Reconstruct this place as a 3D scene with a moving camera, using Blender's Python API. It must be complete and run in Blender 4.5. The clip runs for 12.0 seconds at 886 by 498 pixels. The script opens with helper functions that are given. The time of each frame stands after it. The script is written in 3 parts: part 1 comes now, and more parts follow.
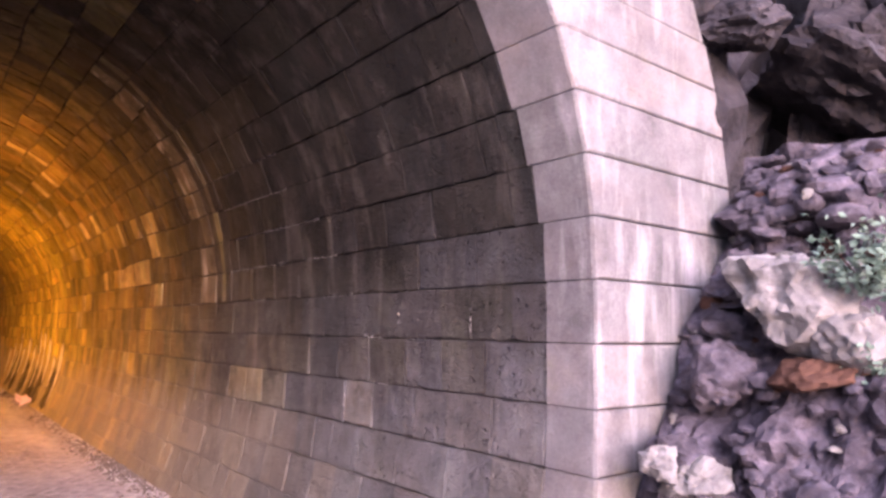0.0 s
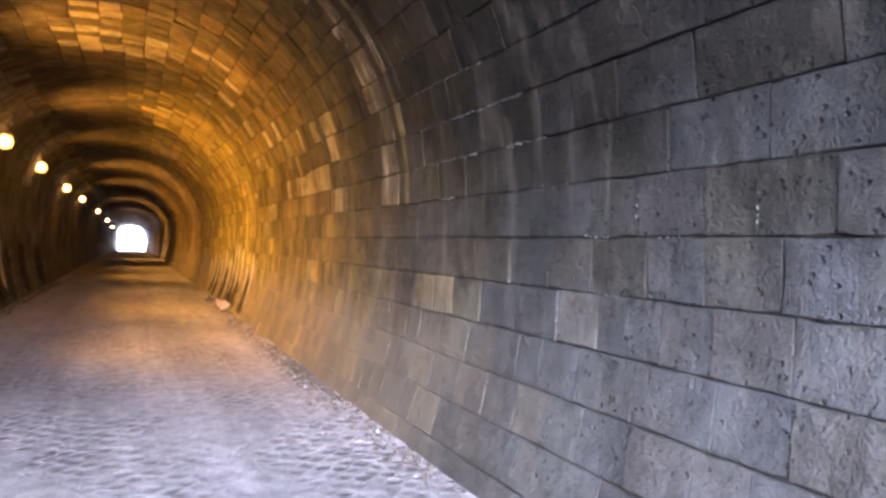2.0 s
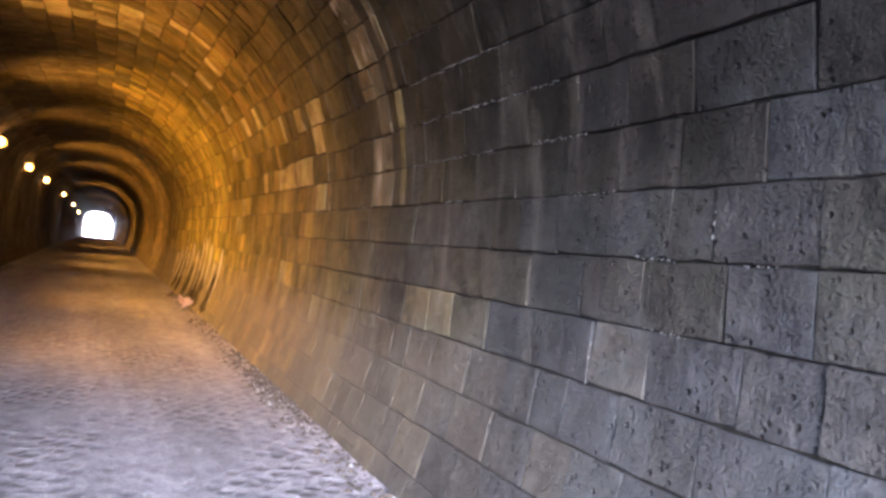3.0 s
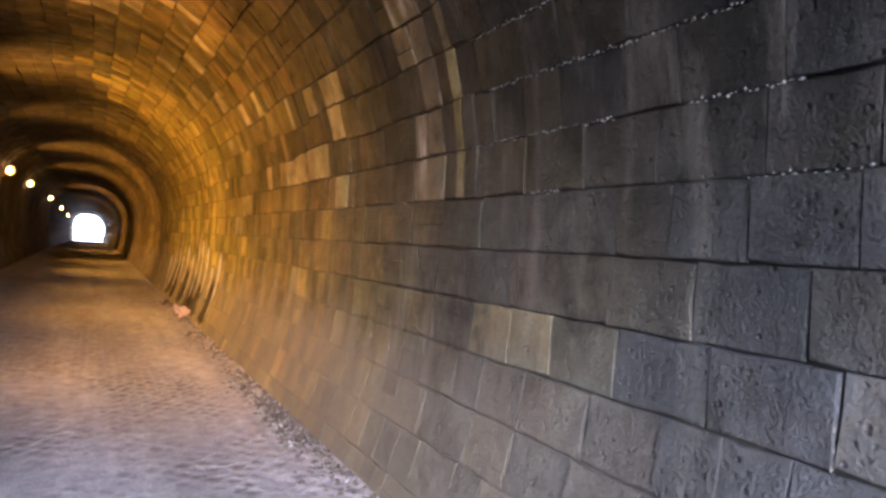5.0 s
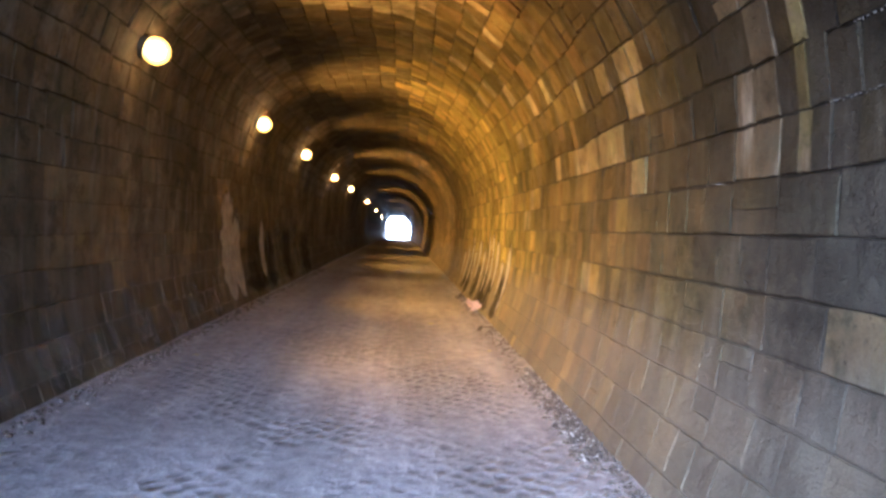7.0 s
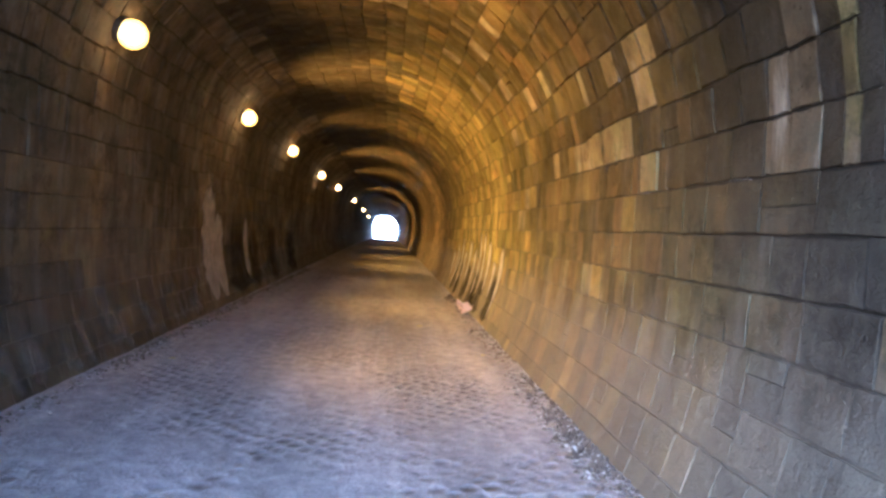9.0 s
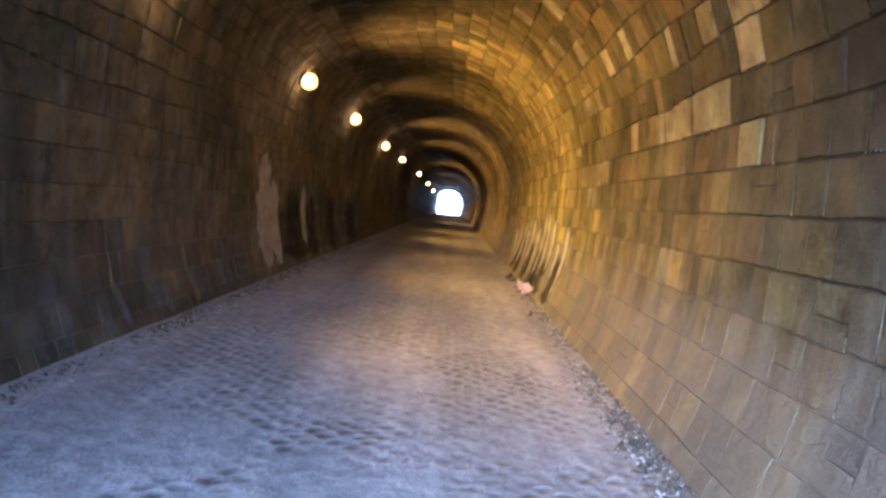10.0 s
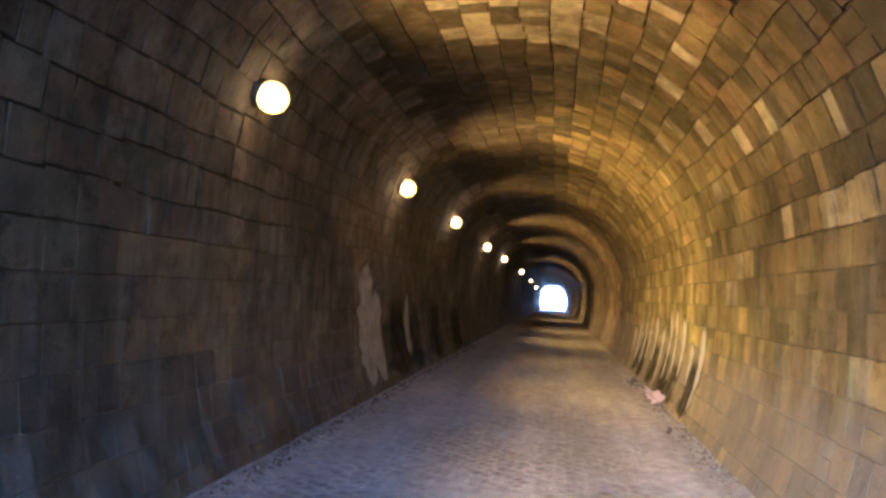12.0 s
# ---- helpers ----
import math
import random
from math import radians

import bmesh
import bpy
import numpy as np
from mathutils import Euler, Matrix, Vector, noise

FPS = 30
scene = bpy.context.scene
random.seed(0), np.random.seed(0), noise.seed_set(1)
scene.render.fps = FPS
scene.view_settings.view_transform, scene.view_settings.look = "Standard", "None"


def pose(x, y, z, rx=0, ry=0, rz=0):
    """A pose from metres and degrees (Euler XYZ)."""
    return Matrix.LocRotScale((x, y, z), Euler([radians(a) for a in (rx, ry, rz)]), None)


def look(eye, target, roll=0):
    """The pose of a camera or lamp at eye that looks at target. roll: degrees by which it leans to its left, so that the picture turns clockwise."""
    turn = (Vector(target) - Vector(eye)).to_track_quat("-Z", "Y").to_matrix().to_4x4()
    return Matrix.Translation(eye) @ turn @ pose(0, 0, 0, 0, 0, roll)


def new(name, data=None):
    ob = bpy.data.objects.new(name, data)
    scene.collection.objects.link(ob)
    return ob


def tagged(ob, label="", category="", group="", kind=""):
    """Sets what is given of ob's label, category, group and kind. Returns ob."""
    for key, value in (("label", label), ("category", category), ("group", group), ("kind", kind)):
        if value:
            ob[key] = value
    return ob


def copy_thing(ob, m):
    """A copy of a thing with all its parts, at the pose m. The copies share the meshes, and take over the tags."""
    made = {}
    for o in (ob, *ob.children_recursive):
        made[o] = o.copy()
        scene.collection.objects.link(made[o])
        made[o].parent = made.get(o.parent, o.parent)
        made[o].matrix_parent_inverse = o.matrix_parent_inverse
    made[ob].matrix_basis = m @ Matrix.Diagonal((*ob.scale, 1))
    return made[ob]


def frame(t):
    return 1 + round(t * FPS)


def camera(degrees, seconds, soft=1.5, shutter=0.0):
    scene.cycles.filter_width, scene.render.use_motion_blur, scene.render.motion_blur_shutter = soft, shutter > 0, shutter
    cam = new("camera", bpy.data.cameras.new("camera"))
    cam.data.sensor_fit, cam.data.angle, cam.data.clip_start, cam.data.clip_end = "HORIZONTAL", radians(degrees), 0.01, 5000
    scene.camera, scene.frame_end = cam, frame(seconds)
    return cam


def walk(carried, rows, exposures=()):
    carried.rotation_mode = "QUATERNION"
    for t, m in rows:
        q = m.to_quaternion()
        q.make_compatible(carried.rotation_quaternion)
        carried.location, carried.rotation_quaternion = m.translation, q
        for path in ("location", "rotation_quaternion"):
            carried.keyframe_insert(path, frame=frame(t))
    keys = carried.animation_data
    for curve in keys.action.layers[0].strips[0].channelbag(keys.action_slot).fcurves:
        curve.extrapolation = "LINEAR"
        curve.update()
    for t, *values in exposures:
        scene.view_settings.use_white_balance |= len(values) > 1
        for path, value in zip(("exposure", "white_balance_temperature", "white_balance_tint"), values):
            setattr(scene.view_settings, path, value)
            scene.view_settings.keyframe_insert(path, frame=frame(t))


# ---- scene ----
# ------------------------------------------------------------------ camera
cam = camera(66.2, 12.0, soft=3.0)
PATH = [
    (0, (-0.186, 0.37, 1.6), (1.044, 1.928, 1.842), 0.9),
    (0.5, (-0.103, 0.484, 1.575), (0.845, 2.236, 1.755), 0.7),
    (1, (0.005, 0.688, 1.563), (0.688, 2.564, 1.672), 2.5),
    (1.5, (0.03, 1.021, 1.49), (0.742, 2.89, 1.51), 2.9),
    (2, (0.074, 1.313, 1.479), (0.904, 3.133, 1.476), 1.8),
    (2.5, (0.157, 1.637, 1.497), (1.042, 3.43, 1.531), 3.0),
    (3, (0.207, 2.038, 1.475), (1.108, 3.824, 1.505), 5.7),
    (3.2, (0.200, 2.158, 1.489), (1.185, 3.897, 1.575), 6.5),
    (5, (0.311, 3.257, 1.534), (1.23, 5.034, 1.54), 3.8),
    (5.5, (0.294, 3.469, 1.491), (0.903, 5.372, 1.411), 5.6),
    (6, (0.438, 3.677, 1.487), (0.755, 5.65, 1.411), 3.6),
    (6.5, (0.403, 3.771, 1.483), (0.616, 5.757, 1.366), 6.5),
    (7, (0.418, 3.791, 1.494), (0.543, 5.786, 1.439), 3.3),
    (9, (0.38, 4.161, 1.469), (0.544, 6.153, 1.418), 3.9),
    (9.5, (0.462, 4.451, 1.469), (0.564, 6.447, 1.417), 3.1),
    (10, (0.467, 4.743, 1.442), (0.452, 6.738, 1.305), 6.2),
    (10.5, (0.363, 4.814, 1.458), (0.282, 6.811, 1.398), 4.7),
    (11, (0.3, 4.982, 1.486), (0.258, 6.982, 1.502), 6.5),
    (11.5, (0.317, 5.188, 1.535), (0.157, 7.173, 1.729), 5.0),
    (12, (0.305, 5.508, 1.549), (-0.029, 7.476, 1.676), 2.9),
]
EXPOSURES = [(0, 2.65, 7000, 57), (0.5, 2.7, 6600, 46), (1, 2.85, 5750, 26), (1.5, 2.85, 5550, 24), (2.5, 2.75, 5500, 23), (3, 2.6, 5550, 23), (5, 2.5, 5350, 21),
             (5.5, 2.6, 4950, 19), (6, 2.7, 4750, 16), (9, 2.7, 4250, 13), (10.5, 2.7, 4100, 11), (11.5, 2.67, 4000, 12), (12, 2.68, 3750, 11)]
walk(cam, [(t, look(eye, target, roll)) for t, eye, target, roll in PATH], EXPOSURES)

# ------------------------------------------------------------------ daylight
SUN_ELEVATION, SUN_TURN = radians(20), radians(200)
world = bpy.data.worlds.new("world")
scene.world = world
world.use_nodes = True
sky = world.node_tree.nodes.new("ShaderNodeTexSky")
sky.sky_type, sky.sun_disc = "NISHITA", False
sky.sun_elevation, sky.sun_rotation = SUN_ELEVATION, SUN_TURN
background = world.node_tree.nodes["Background"]
background.inputs["Strength"].default_value = 0.155
world.node_tree.links.new(sky.outputs[0], background.inputs["Color"])
sun = new("sun", bpy.data.lights.new("sun", "SUN"))
sun.data.energy, sun.data.angle, sun.data.color = 1.5, radians(50), (0.80, 0.91, 1.08)
sun.matrix_world = look((-3.42, -9.40, 3.64), (0, 0, 0))

# ------------------------------------------------------------------ plan
PORTAL, RING, END = 2.29, 0.305, 122.0      # portal face, depth of its stones, far mouth
XC, SPRING, RISE = -0.13, 1.92, 2.30        # axis, springing height, rise of the vault
HALF, COURSE = 2.33, 0.285                  # half width at the springing, height of a course
# lamps: place along the tunnel, height, power
LAMPS = [(10.97, 3.19, 1.0), (16.3, 3.27, 1.0), (21.65, 3.30, 0.45), (29.3, 3.27, 1.0), (37.3, 3.30, 0.8), (53.2, 3.29, 0.9), (72.0, 3.2, 0.8), (92.0, 3.0, 0.8)]


def drop(y):
    """How far the tunnel has sunk at y: it falls gently towards its far mouth."""
    return -0.5 * max(0.0, (y - 60.0) / 62.0) ** 1.2



def outline():
    """The tunnel's inner outline from the right foot over the crown to the left foot, as (x, z) points and lengths along it."""
    pts = []
    for i in range(49):
        z = SPRING * i / 48
        pts.append((XC + HALF - 0.25 * max(0.0, (1.25 - z) / 1.25) ** 2, z))
    for i in range(1, 241):
        a = math.pi * i / 240
        n = 2.0 if a < math.pi / 2 else 2.0 + 1.0 * min(1.0, (a - math.pi / 2) / 0.5)
        c, s = math.cos(a), math.sin(a)
        r = 1.0 / (abs(c) ** n + abs(s) ** n) ** (1 / n)
        pts.append((XC + HALF * r * c, SPRING + RISE * r * s))
    for i in range(1, 49):
        z = SPRING * (1 - i / 48)
        pts.append((XC - HALF + 0.25 * max(0.0, (1.25 - z) / 1.25) ** 2, z))
    pts = np.array(pts)
    run = np.concatenate(([0], np.cumsum(np.hypot(*np.diff(pts, axis=0).T))))
    return pts, run


OUT, RUN = outline()
TOTAL = float(RUN[-1])


def at(s, d=0.0):
    """The point (x, z) at length s along the outline, d metres into the tunnel."""
    x, z = np.interp(s, RUN, OUT[:, 0]), np.interp(s, RUN, OUT[:, 1])
    x0, z0 = np.interp(s - 0.02, RUN, OUT[:, 0]), np.interp(s - 0.02, RUN, OUT[:, 1])
    x1, z1 = np.interp(s + 0.02, RUN, OUT[:, 0]), np.interp(s + 0.02, RUN, OUT[:, 1])
    tx, tz = x1 - x0, z1 - z0
    l = math.hypot(tx, tz) or 1.0
    return float(x - tz / l * d), float(z + tx / l * d)


# ------------------------------------------------------------------ node helpers
def material(name):
    m = bpy.data.materials.new(name)
    m.use_nodes = True
    m.node_tree.nodes["Principled BSDF"].inputs["Specular IOR Level"].default_value = 0.12
    return m, m.node_tree, m.node_tree.nodes["Principled BSDF"]


def position(nt, scale):
    geo = nt.nodes.new("ShaderNodeNewGeometry")
    mul = nt.nodes.new("ShaderNodeVectorMath")
    mul.operation = "MULTIPLY"
    mul.inputs[1].default_value = scale
    nt.links.new(geo.outputs["Position"], mul.inputs[0])
    return mul.outputs[0]


def noise_of(nt, scale, size=(1, 1, 1), detail=6.0, rough=0.6):
    n = nt.nodes.new("ShaderNodeTexNoise")
    n.inputs["Scale"].default_value = scale
    n.inputs["Detail"].default_value = detail
    n.inputs["Roughness"].default_value = rough
    nt.links.new(position(nt, size), n.inputs["Vector"])
    return n.outputs["Fac"]


def ramp(nt, fac, stops):
    r = nt.nodes.new("ShaderNodeValToRGB")
    while len(r.color_ramp.elements) < len(stops):
        r.color_ramp.elements.new(0.5)
    for e, (p, c) in zip(r.color_ramp.elements, stops):
        e.position = p
        e.color = (*c, 1) if len(c) == 3 else c
    nt.links.new(fac, r.inputs[0])
    return r.outputs[0]


def grey(v):
    return (v, v, v)


def mix(nt, a, b, fac, how="MIX"):
    m = nt.nodes.new("ShaderNodeMix")
    m.data_type, m.blend_type = "RGBA", how
    for socket, value in ((m.inputs["Factor"], fac), (m.inputs["A"], a), (m.inputs["B"], b)):
        if isinstance(value, (int, float)):
            socket.default_value = value
        elif isinstance(value, tuple):
            socket.default_value = (*value, 1)
        else:
            nt.links.new(value, socket)
    return m.outputs["Result"]


def maths(nt, how, a, b=0.0):
    m = nt.nodes.new("ShaderNodeMath")
    m.operation = how
    for socket, value in zip(m.inputs, (a, b)):
        if isinstance(value, (int, float)):
            socket.default_value = value
        else:
            nt.links.new(value, socket)
    return m.outputs[0]


def bump(nt, bsdf, height, strength, distance):
    b = nt.nodes.new("ShaderNodeBump")
    b.inputs["Strength"].default_value, b.inputs["Distance"].default_value = strength, distance
    nt.links.new(height, b.inputs["Height"])
    nt.links.new(b.outputs[0], bsdf.inputs["Normal"])


def piece_random(nt):
    """One random number for a piece, be it an object or an island of a joined mesh."""
    a = nt.nodes.new("ShaderNodeObjectInfo").outputs["Random"]
    b = nt.nodes.new("ShaderNodeNewGeometry").outputs["Random Per Island"]
    return maths(nt, "FRACT", maths(nt, "ADD", a, b))


def stone(name, tones, streak=0.5, lime=(0.42, 0.38, 0.32), soot=0.45, dust=0.75, worn=1.0, rugged=0.6, blotchy=1.0, along=None, pitted=None):
    """Dressed, weathered stone: a tone for each block, stains, runs of water and lime, pits."""
    m, nt, bsdf = material(name)
    rnd = piece_random(nt)
    col = ramp(nt, rnd, tones)
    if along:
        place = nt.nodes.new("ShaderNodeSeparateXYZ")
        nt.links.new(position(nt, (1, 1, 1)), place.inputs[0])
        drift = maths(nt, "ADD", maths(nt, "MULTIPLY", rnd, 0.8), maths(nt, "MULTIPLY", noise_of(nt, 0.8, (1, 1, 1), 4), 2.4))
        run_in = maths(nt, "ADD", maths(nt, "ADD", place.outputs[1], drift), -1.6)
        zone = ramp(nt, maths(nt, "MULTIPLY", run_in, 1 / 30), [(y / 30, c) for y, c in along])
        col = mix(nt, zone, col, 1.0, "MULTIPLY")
        lot = maths(nt, "FRACT", maths(nt, "MULTIPLY", rnd, 7.31))
        mixed = ramp(nt, lot, [(0.0, (0.66, 0.65, 0.62)), (0.3, (0.88, 0.84, 0.82)), (0.55, (1.02, 1.0, 0.92)), (0.75, (1.22, 1.02, 1.0)), (0.9, (1.25, 1.22, 0.95)), (1.0, (1.5, 1.42, 1.2))])
        deep = ramp(nt, maths(nt, "MULTIPLY", run_in, 1 / 30), [(6.5 / 30, grey(0)), (9.5 / 30, grey(1))])
        col = mix(nt, col, mix(nt, col, mixed, 1.0, "MULTIPLY"), deep)
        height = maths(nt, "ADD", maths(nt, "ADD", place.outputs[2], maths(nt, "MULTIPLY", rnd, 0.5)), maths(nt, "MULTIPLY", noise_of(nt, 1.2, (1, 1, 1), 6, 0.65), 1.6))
        # soot with shade painted in: darker upwards, strongest near the mouth
        soot_shade = ramp(nt, maths(nt, "MULTIPLY", height, 0.2), [(0.37, grey(0)), (0.66, grey(1))])
        soot_shade = mix(nt, soot_shade, ramp(nt, maths(nt, "MULTIPLY", run_in, 1 / 30), [(5 / 30, grey(1)), (11 / 30, grey(0.62))]), 1.0, "MULTIPLY")
        col = mix(nt, col, mix(nt, col, (0.195, 0.188, 0.175), 1.0, "MULTIPLY"), soot_shade)
    big = noise_of(nt, 0.55, (1, 1, 1), 5)
    col = mix(nt, col, ramp(nt, big, [(0.33, grey(0.5)), (0.67, grey(1.4))]), 0.9 * blotchy, "MULTIPLY")
    blotch = noise_of(nt, 1.7, (1, 1, 0.7), 6, 0.65)
    col = mix(nt, col, ramp(nt, blotch, [(0.36, (0.62, 0.60, 0.58)), (0.66, (1.35, 1.32, 1.26))]), 0.85 * blotchy, "MULTIPLY")
    mid = noise_of(nt, 5.0, (1, 1, 1), 6)
    col = mix(nt, col, ramp(nt, mid, [(0.3, (0.72, 0.70, 0.68)), (0.7, (1.2, 1.2, 1.2))]), 0.8, "MULTIPLY")
    hue = noise_of(nt, 1.6, (1, 1, 1.2), 7, 0.7)
    col = mix(nt, col, ramp(nt, hue, [(0.34, (0.82, 0.94, 0.84)), (0.47, (1.0, 1.0, 0.97)), (0.57, (1.15, 1.03, 0.92)), (0.68, (1.16, 1.14, 0.66))]), (0.4 if along else 0.85) * blotchy, "MULTIPLY")
    scab = ramp(nt, noise_of(nt, 3.4, (1, 1, 1), 8, 0.75), [(0.53, grey(0)), (0.60, grey(1))])
    col = mix(nt, col, mix(nt, col, grey(0.5), 1.0, "MULTIPLY"), maths(nt, "MULTIPLY", scab, 0.7 * blotchy))
    run_dark = ramp(nt, noise_of(nt, 1.0, (4.5, 4.5, 0.6), 6), [(0.50, grey(0)), (0.72, grey(1))])
    col = mix(nt, col, (0.045, 0.038, 0.032), maths(nt, "MULTIPLY", run_dark, soot))
    run_pale = ramp(nt, noise_of(nt, 1.0, (5.3, 5.3, 0.9), 7), [(0.54, grey(0)), (0.70, grey(1))])
    col = mix(nt, col, lime, maths(nt, "MULTIPLY", run_pale, streak))
    sep = nt.nodes.new("ShaderNodeSeparateXYZ")
    nt.links.new(position(nt, (1, 1, 1)), sep.inputs[0])
    splash = maths(nt, "ADD", sep.outputs[2], maths(nt, "MULTIPLY", noise_of(nt, 1.1, (2.6, 2.6, 0.5), 8, 0.75), -1.4))
    spread = ramp(nt, splash, [(0.0, grey(dust * 0.8)), (0.45, grey(0))])
    if along:
        spread = mix(nt, spread, ramp(nt, maths(nt, "MULTIPLY", run_in, 1 / 30), [(4.5 / 30, grey(0.1)), (7.5 / 30, grey(1))]), 1.0, "MULTIPLY")
    col = mix(nt, col, (0.215, 0.183, 0.142), spread)
    grain = noise_of(nt, 70.0, (1, 1, 1), 4)
    col = mix(nt, col, ramp(nt, grain, [(0.3, grey(0.8)), (0.7, grey(1.2))]), 0.6, "MULTIPLY")
    bsdf.inputs["Roughness"].default_value = 0.85
    pits = nt.nodes.new("ShaderNodeTexVoronoi")
    pits.inputs["Scale"].default_value = 24.0
    nt.links.new(position(nt, (1, 1, 1)), pits.inputs["Vector"])
    hollow = ramp(nt, pits.outputs["Distance"], [(0.0, grey(0)), (0.30, grey(1))])
    eaten = ramp(nt, noise_of(nt, 9.0), [(0.46, grey(0)), (0.58, grey(worn))])
    if pitted:
        weathered = ramp(nt, maths(nt, "MULTIPLY", run_in, 1 / 30), [(pitted[0] / 30, grey(1)), (pitted[1] / 30, grey(0.25))])
        eaten = mix(nt, eaten, weathered, 1.0, "MULTIPLY")
    masked = mix(nt, (1, 1, 1), hollow, eaten)
    col = mix(nt, col, mix(nt, grey(0.45), (1, 1, 1), masked), 0.8, "MULTIPLY")
    nt.links.new(col, bsdf.inputs["Base Color"])
    relief = maths(nt, "ADD", maths(nt, "MULTIPLY", mid, 1.9), maths(nt, "ADD", masked, maths(nt, "MULTIPLY", grain, 0.5)))
    bump(nt, bsdf, relief, rugged, 0.016 + 0.035 * (rugged - 0.6))
    return m


# the lining's tones on the way in, blue daylight and amber lamplight partly painted in: weathered grey at the mouth,
# then olive brown, tan, mossy yellow, sooty tan
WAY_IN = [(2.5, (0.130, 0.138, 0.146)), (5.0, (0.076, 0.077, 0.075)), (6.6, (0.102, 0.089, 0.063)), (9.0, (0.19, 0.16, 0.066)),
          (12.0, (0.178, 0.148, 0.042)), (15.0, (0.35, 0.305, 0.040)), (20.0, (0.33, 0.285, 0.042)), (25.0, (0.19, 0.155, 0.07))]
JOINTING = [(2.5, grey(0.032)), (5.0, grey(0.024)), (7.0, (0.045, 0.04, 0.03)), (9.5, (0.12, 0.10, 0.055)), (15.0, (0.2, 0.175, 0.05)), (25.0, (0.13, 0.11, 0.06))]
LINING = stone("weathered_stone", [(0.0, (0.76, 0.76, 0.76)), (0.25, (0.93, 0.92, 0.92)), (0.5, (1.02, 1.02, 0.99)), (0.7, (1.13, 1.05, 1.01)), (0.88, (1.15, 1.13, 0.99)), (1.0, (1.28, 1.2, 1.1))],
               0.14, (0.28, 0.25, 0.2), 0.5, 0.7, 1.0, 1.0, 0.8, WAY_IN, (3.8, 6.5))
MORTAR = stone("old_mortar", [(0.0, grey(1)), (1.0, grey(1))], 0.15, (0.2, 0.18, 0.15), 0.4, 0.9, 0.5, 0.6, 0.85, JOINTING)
PALE = stone("pale_stone", [(0.0, (0.165, 0.14, 0.084)), (1.0, (0.23, 0.196, 0.12))], 0.3, soot=0.2)
OCHRE = stone("ochre_stone", [(0.0, (0.17, 0.145, 0.07)), (1.0, (0.225, 0.195, 0.095))], 0.3, soot=0.25)
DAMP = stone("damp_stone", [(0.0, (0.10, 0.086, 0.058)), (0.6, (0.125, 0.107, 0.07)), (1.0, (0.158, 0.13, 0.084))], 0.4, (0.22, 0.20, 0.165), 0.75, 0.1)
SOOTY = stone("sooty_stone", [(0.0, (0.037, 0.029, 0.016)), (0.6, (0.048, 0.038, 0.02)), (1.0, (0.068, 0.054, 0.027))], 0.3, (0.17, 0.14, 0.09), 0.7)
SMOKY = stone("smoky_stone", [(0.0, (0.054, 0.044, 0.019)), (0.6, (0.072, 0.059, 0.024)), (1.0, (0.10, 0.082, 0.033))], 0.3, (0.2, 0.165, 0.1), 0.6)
DULL_OCHRE = stone("dull_ochre_stone", [(0.0, (0.125, 0.11, 0.072)), (1.0, (0.155, 0.133, 0.085))], 0.35, (0.28, 0.25, 0.2), 0.5)
LIMED = stone("limed_stone", [(0.0, (0.082, 0.069, 0.043)), (1.0, (0.108, 0.091, 0.057))], 0.5, (0.42, 0.37, 0.29), 0.3)
RUSTY = stone("rusty_stone", [(0.0, (0.15, 0.12, 0.066)), (1.0, (0.19, 0.152, 0.083))], 0.4, (0.24, 0.21, 0.16), 0.6, 0.2)
PORTAL_STONE = stone("portal_stone", [(0.0, (0.148, 0.146, 0.148)), (1.0, (0.19, 0.187, 0.188))], 0.35, (0.5, 0.49, 0.48), 0.15, 0.0, 0.25, 0.6, 0.5)
ASHEN = stone("ashen_stone", [(0.0, (0.105, 0.105, 0.10)), (1.0, (0.12, 0.12, 0.113))], 0.3, (0.27, 0.26, 0.24), 0.3, 0.15, 1.0, 0.8)


def simple(name, low, high, scale, rough=0.9, depth=0.01, strength=0.6, fine=60.0):
    m, nt, bsdf = material(name)
    a = noise_of(nt, scale)
    col = ramp(nt, a, [(0.3, low), (0.7, high)])
    b = noise_of(nt, fine, (1, 1, 1), 3)
    col = mix(nt, col, ramp(nt, b, [(0.3, grey(0.75)), (0.7, grey(1.25))]), 0.8, "MULTIPLY")
    nt.links.new(col, bsdf.inputs["Base Color"])
    bsdf.inputs["Roughness"].default_value = rough
    bump(nt, bsdf, maths(nt, "ADD", a, maths(nt, "MULTIPLY", b, 0.5)), strength, depth)
    return m



LIME = simple("lime_crust", (0.34, 0.30, 0.24), (0.55, 0.49, 0.39), 7, 0.7)
GREY_LIME = simple("grey_lime", (0.12, 0.107, 0.087), (0.30, 0.27, 0.225), 4, 0.9, 0.03, 0.9, 25)
SEEP = simple("seepage", (0.018, 0.016, 0.014), (0.055, 0.048, 0.04), 4, 0.95)


def skin(m, most, weight=0.42):
    """Let a crust break up into streaks and fade out towards its edge."""
    nt = m.node_tree
    cover = nt.nodes.new("ShaderNodeAttribute")
    cover.attribute_name = "cover"
    v = maths(nt, "ADD", noise_of(nt, 1.0, (5, 5, 1.6), 8, 0.72), maths(nt, "MULTIPLY", cover.outputs["Fac"], weight))
    fade = ramp(nt, v, [(0.62, grey(0)), (0.9, grey(most))])
    nt.links.new(fade, nt.nodes["Principled BSDF"].inputs["Alpha"])


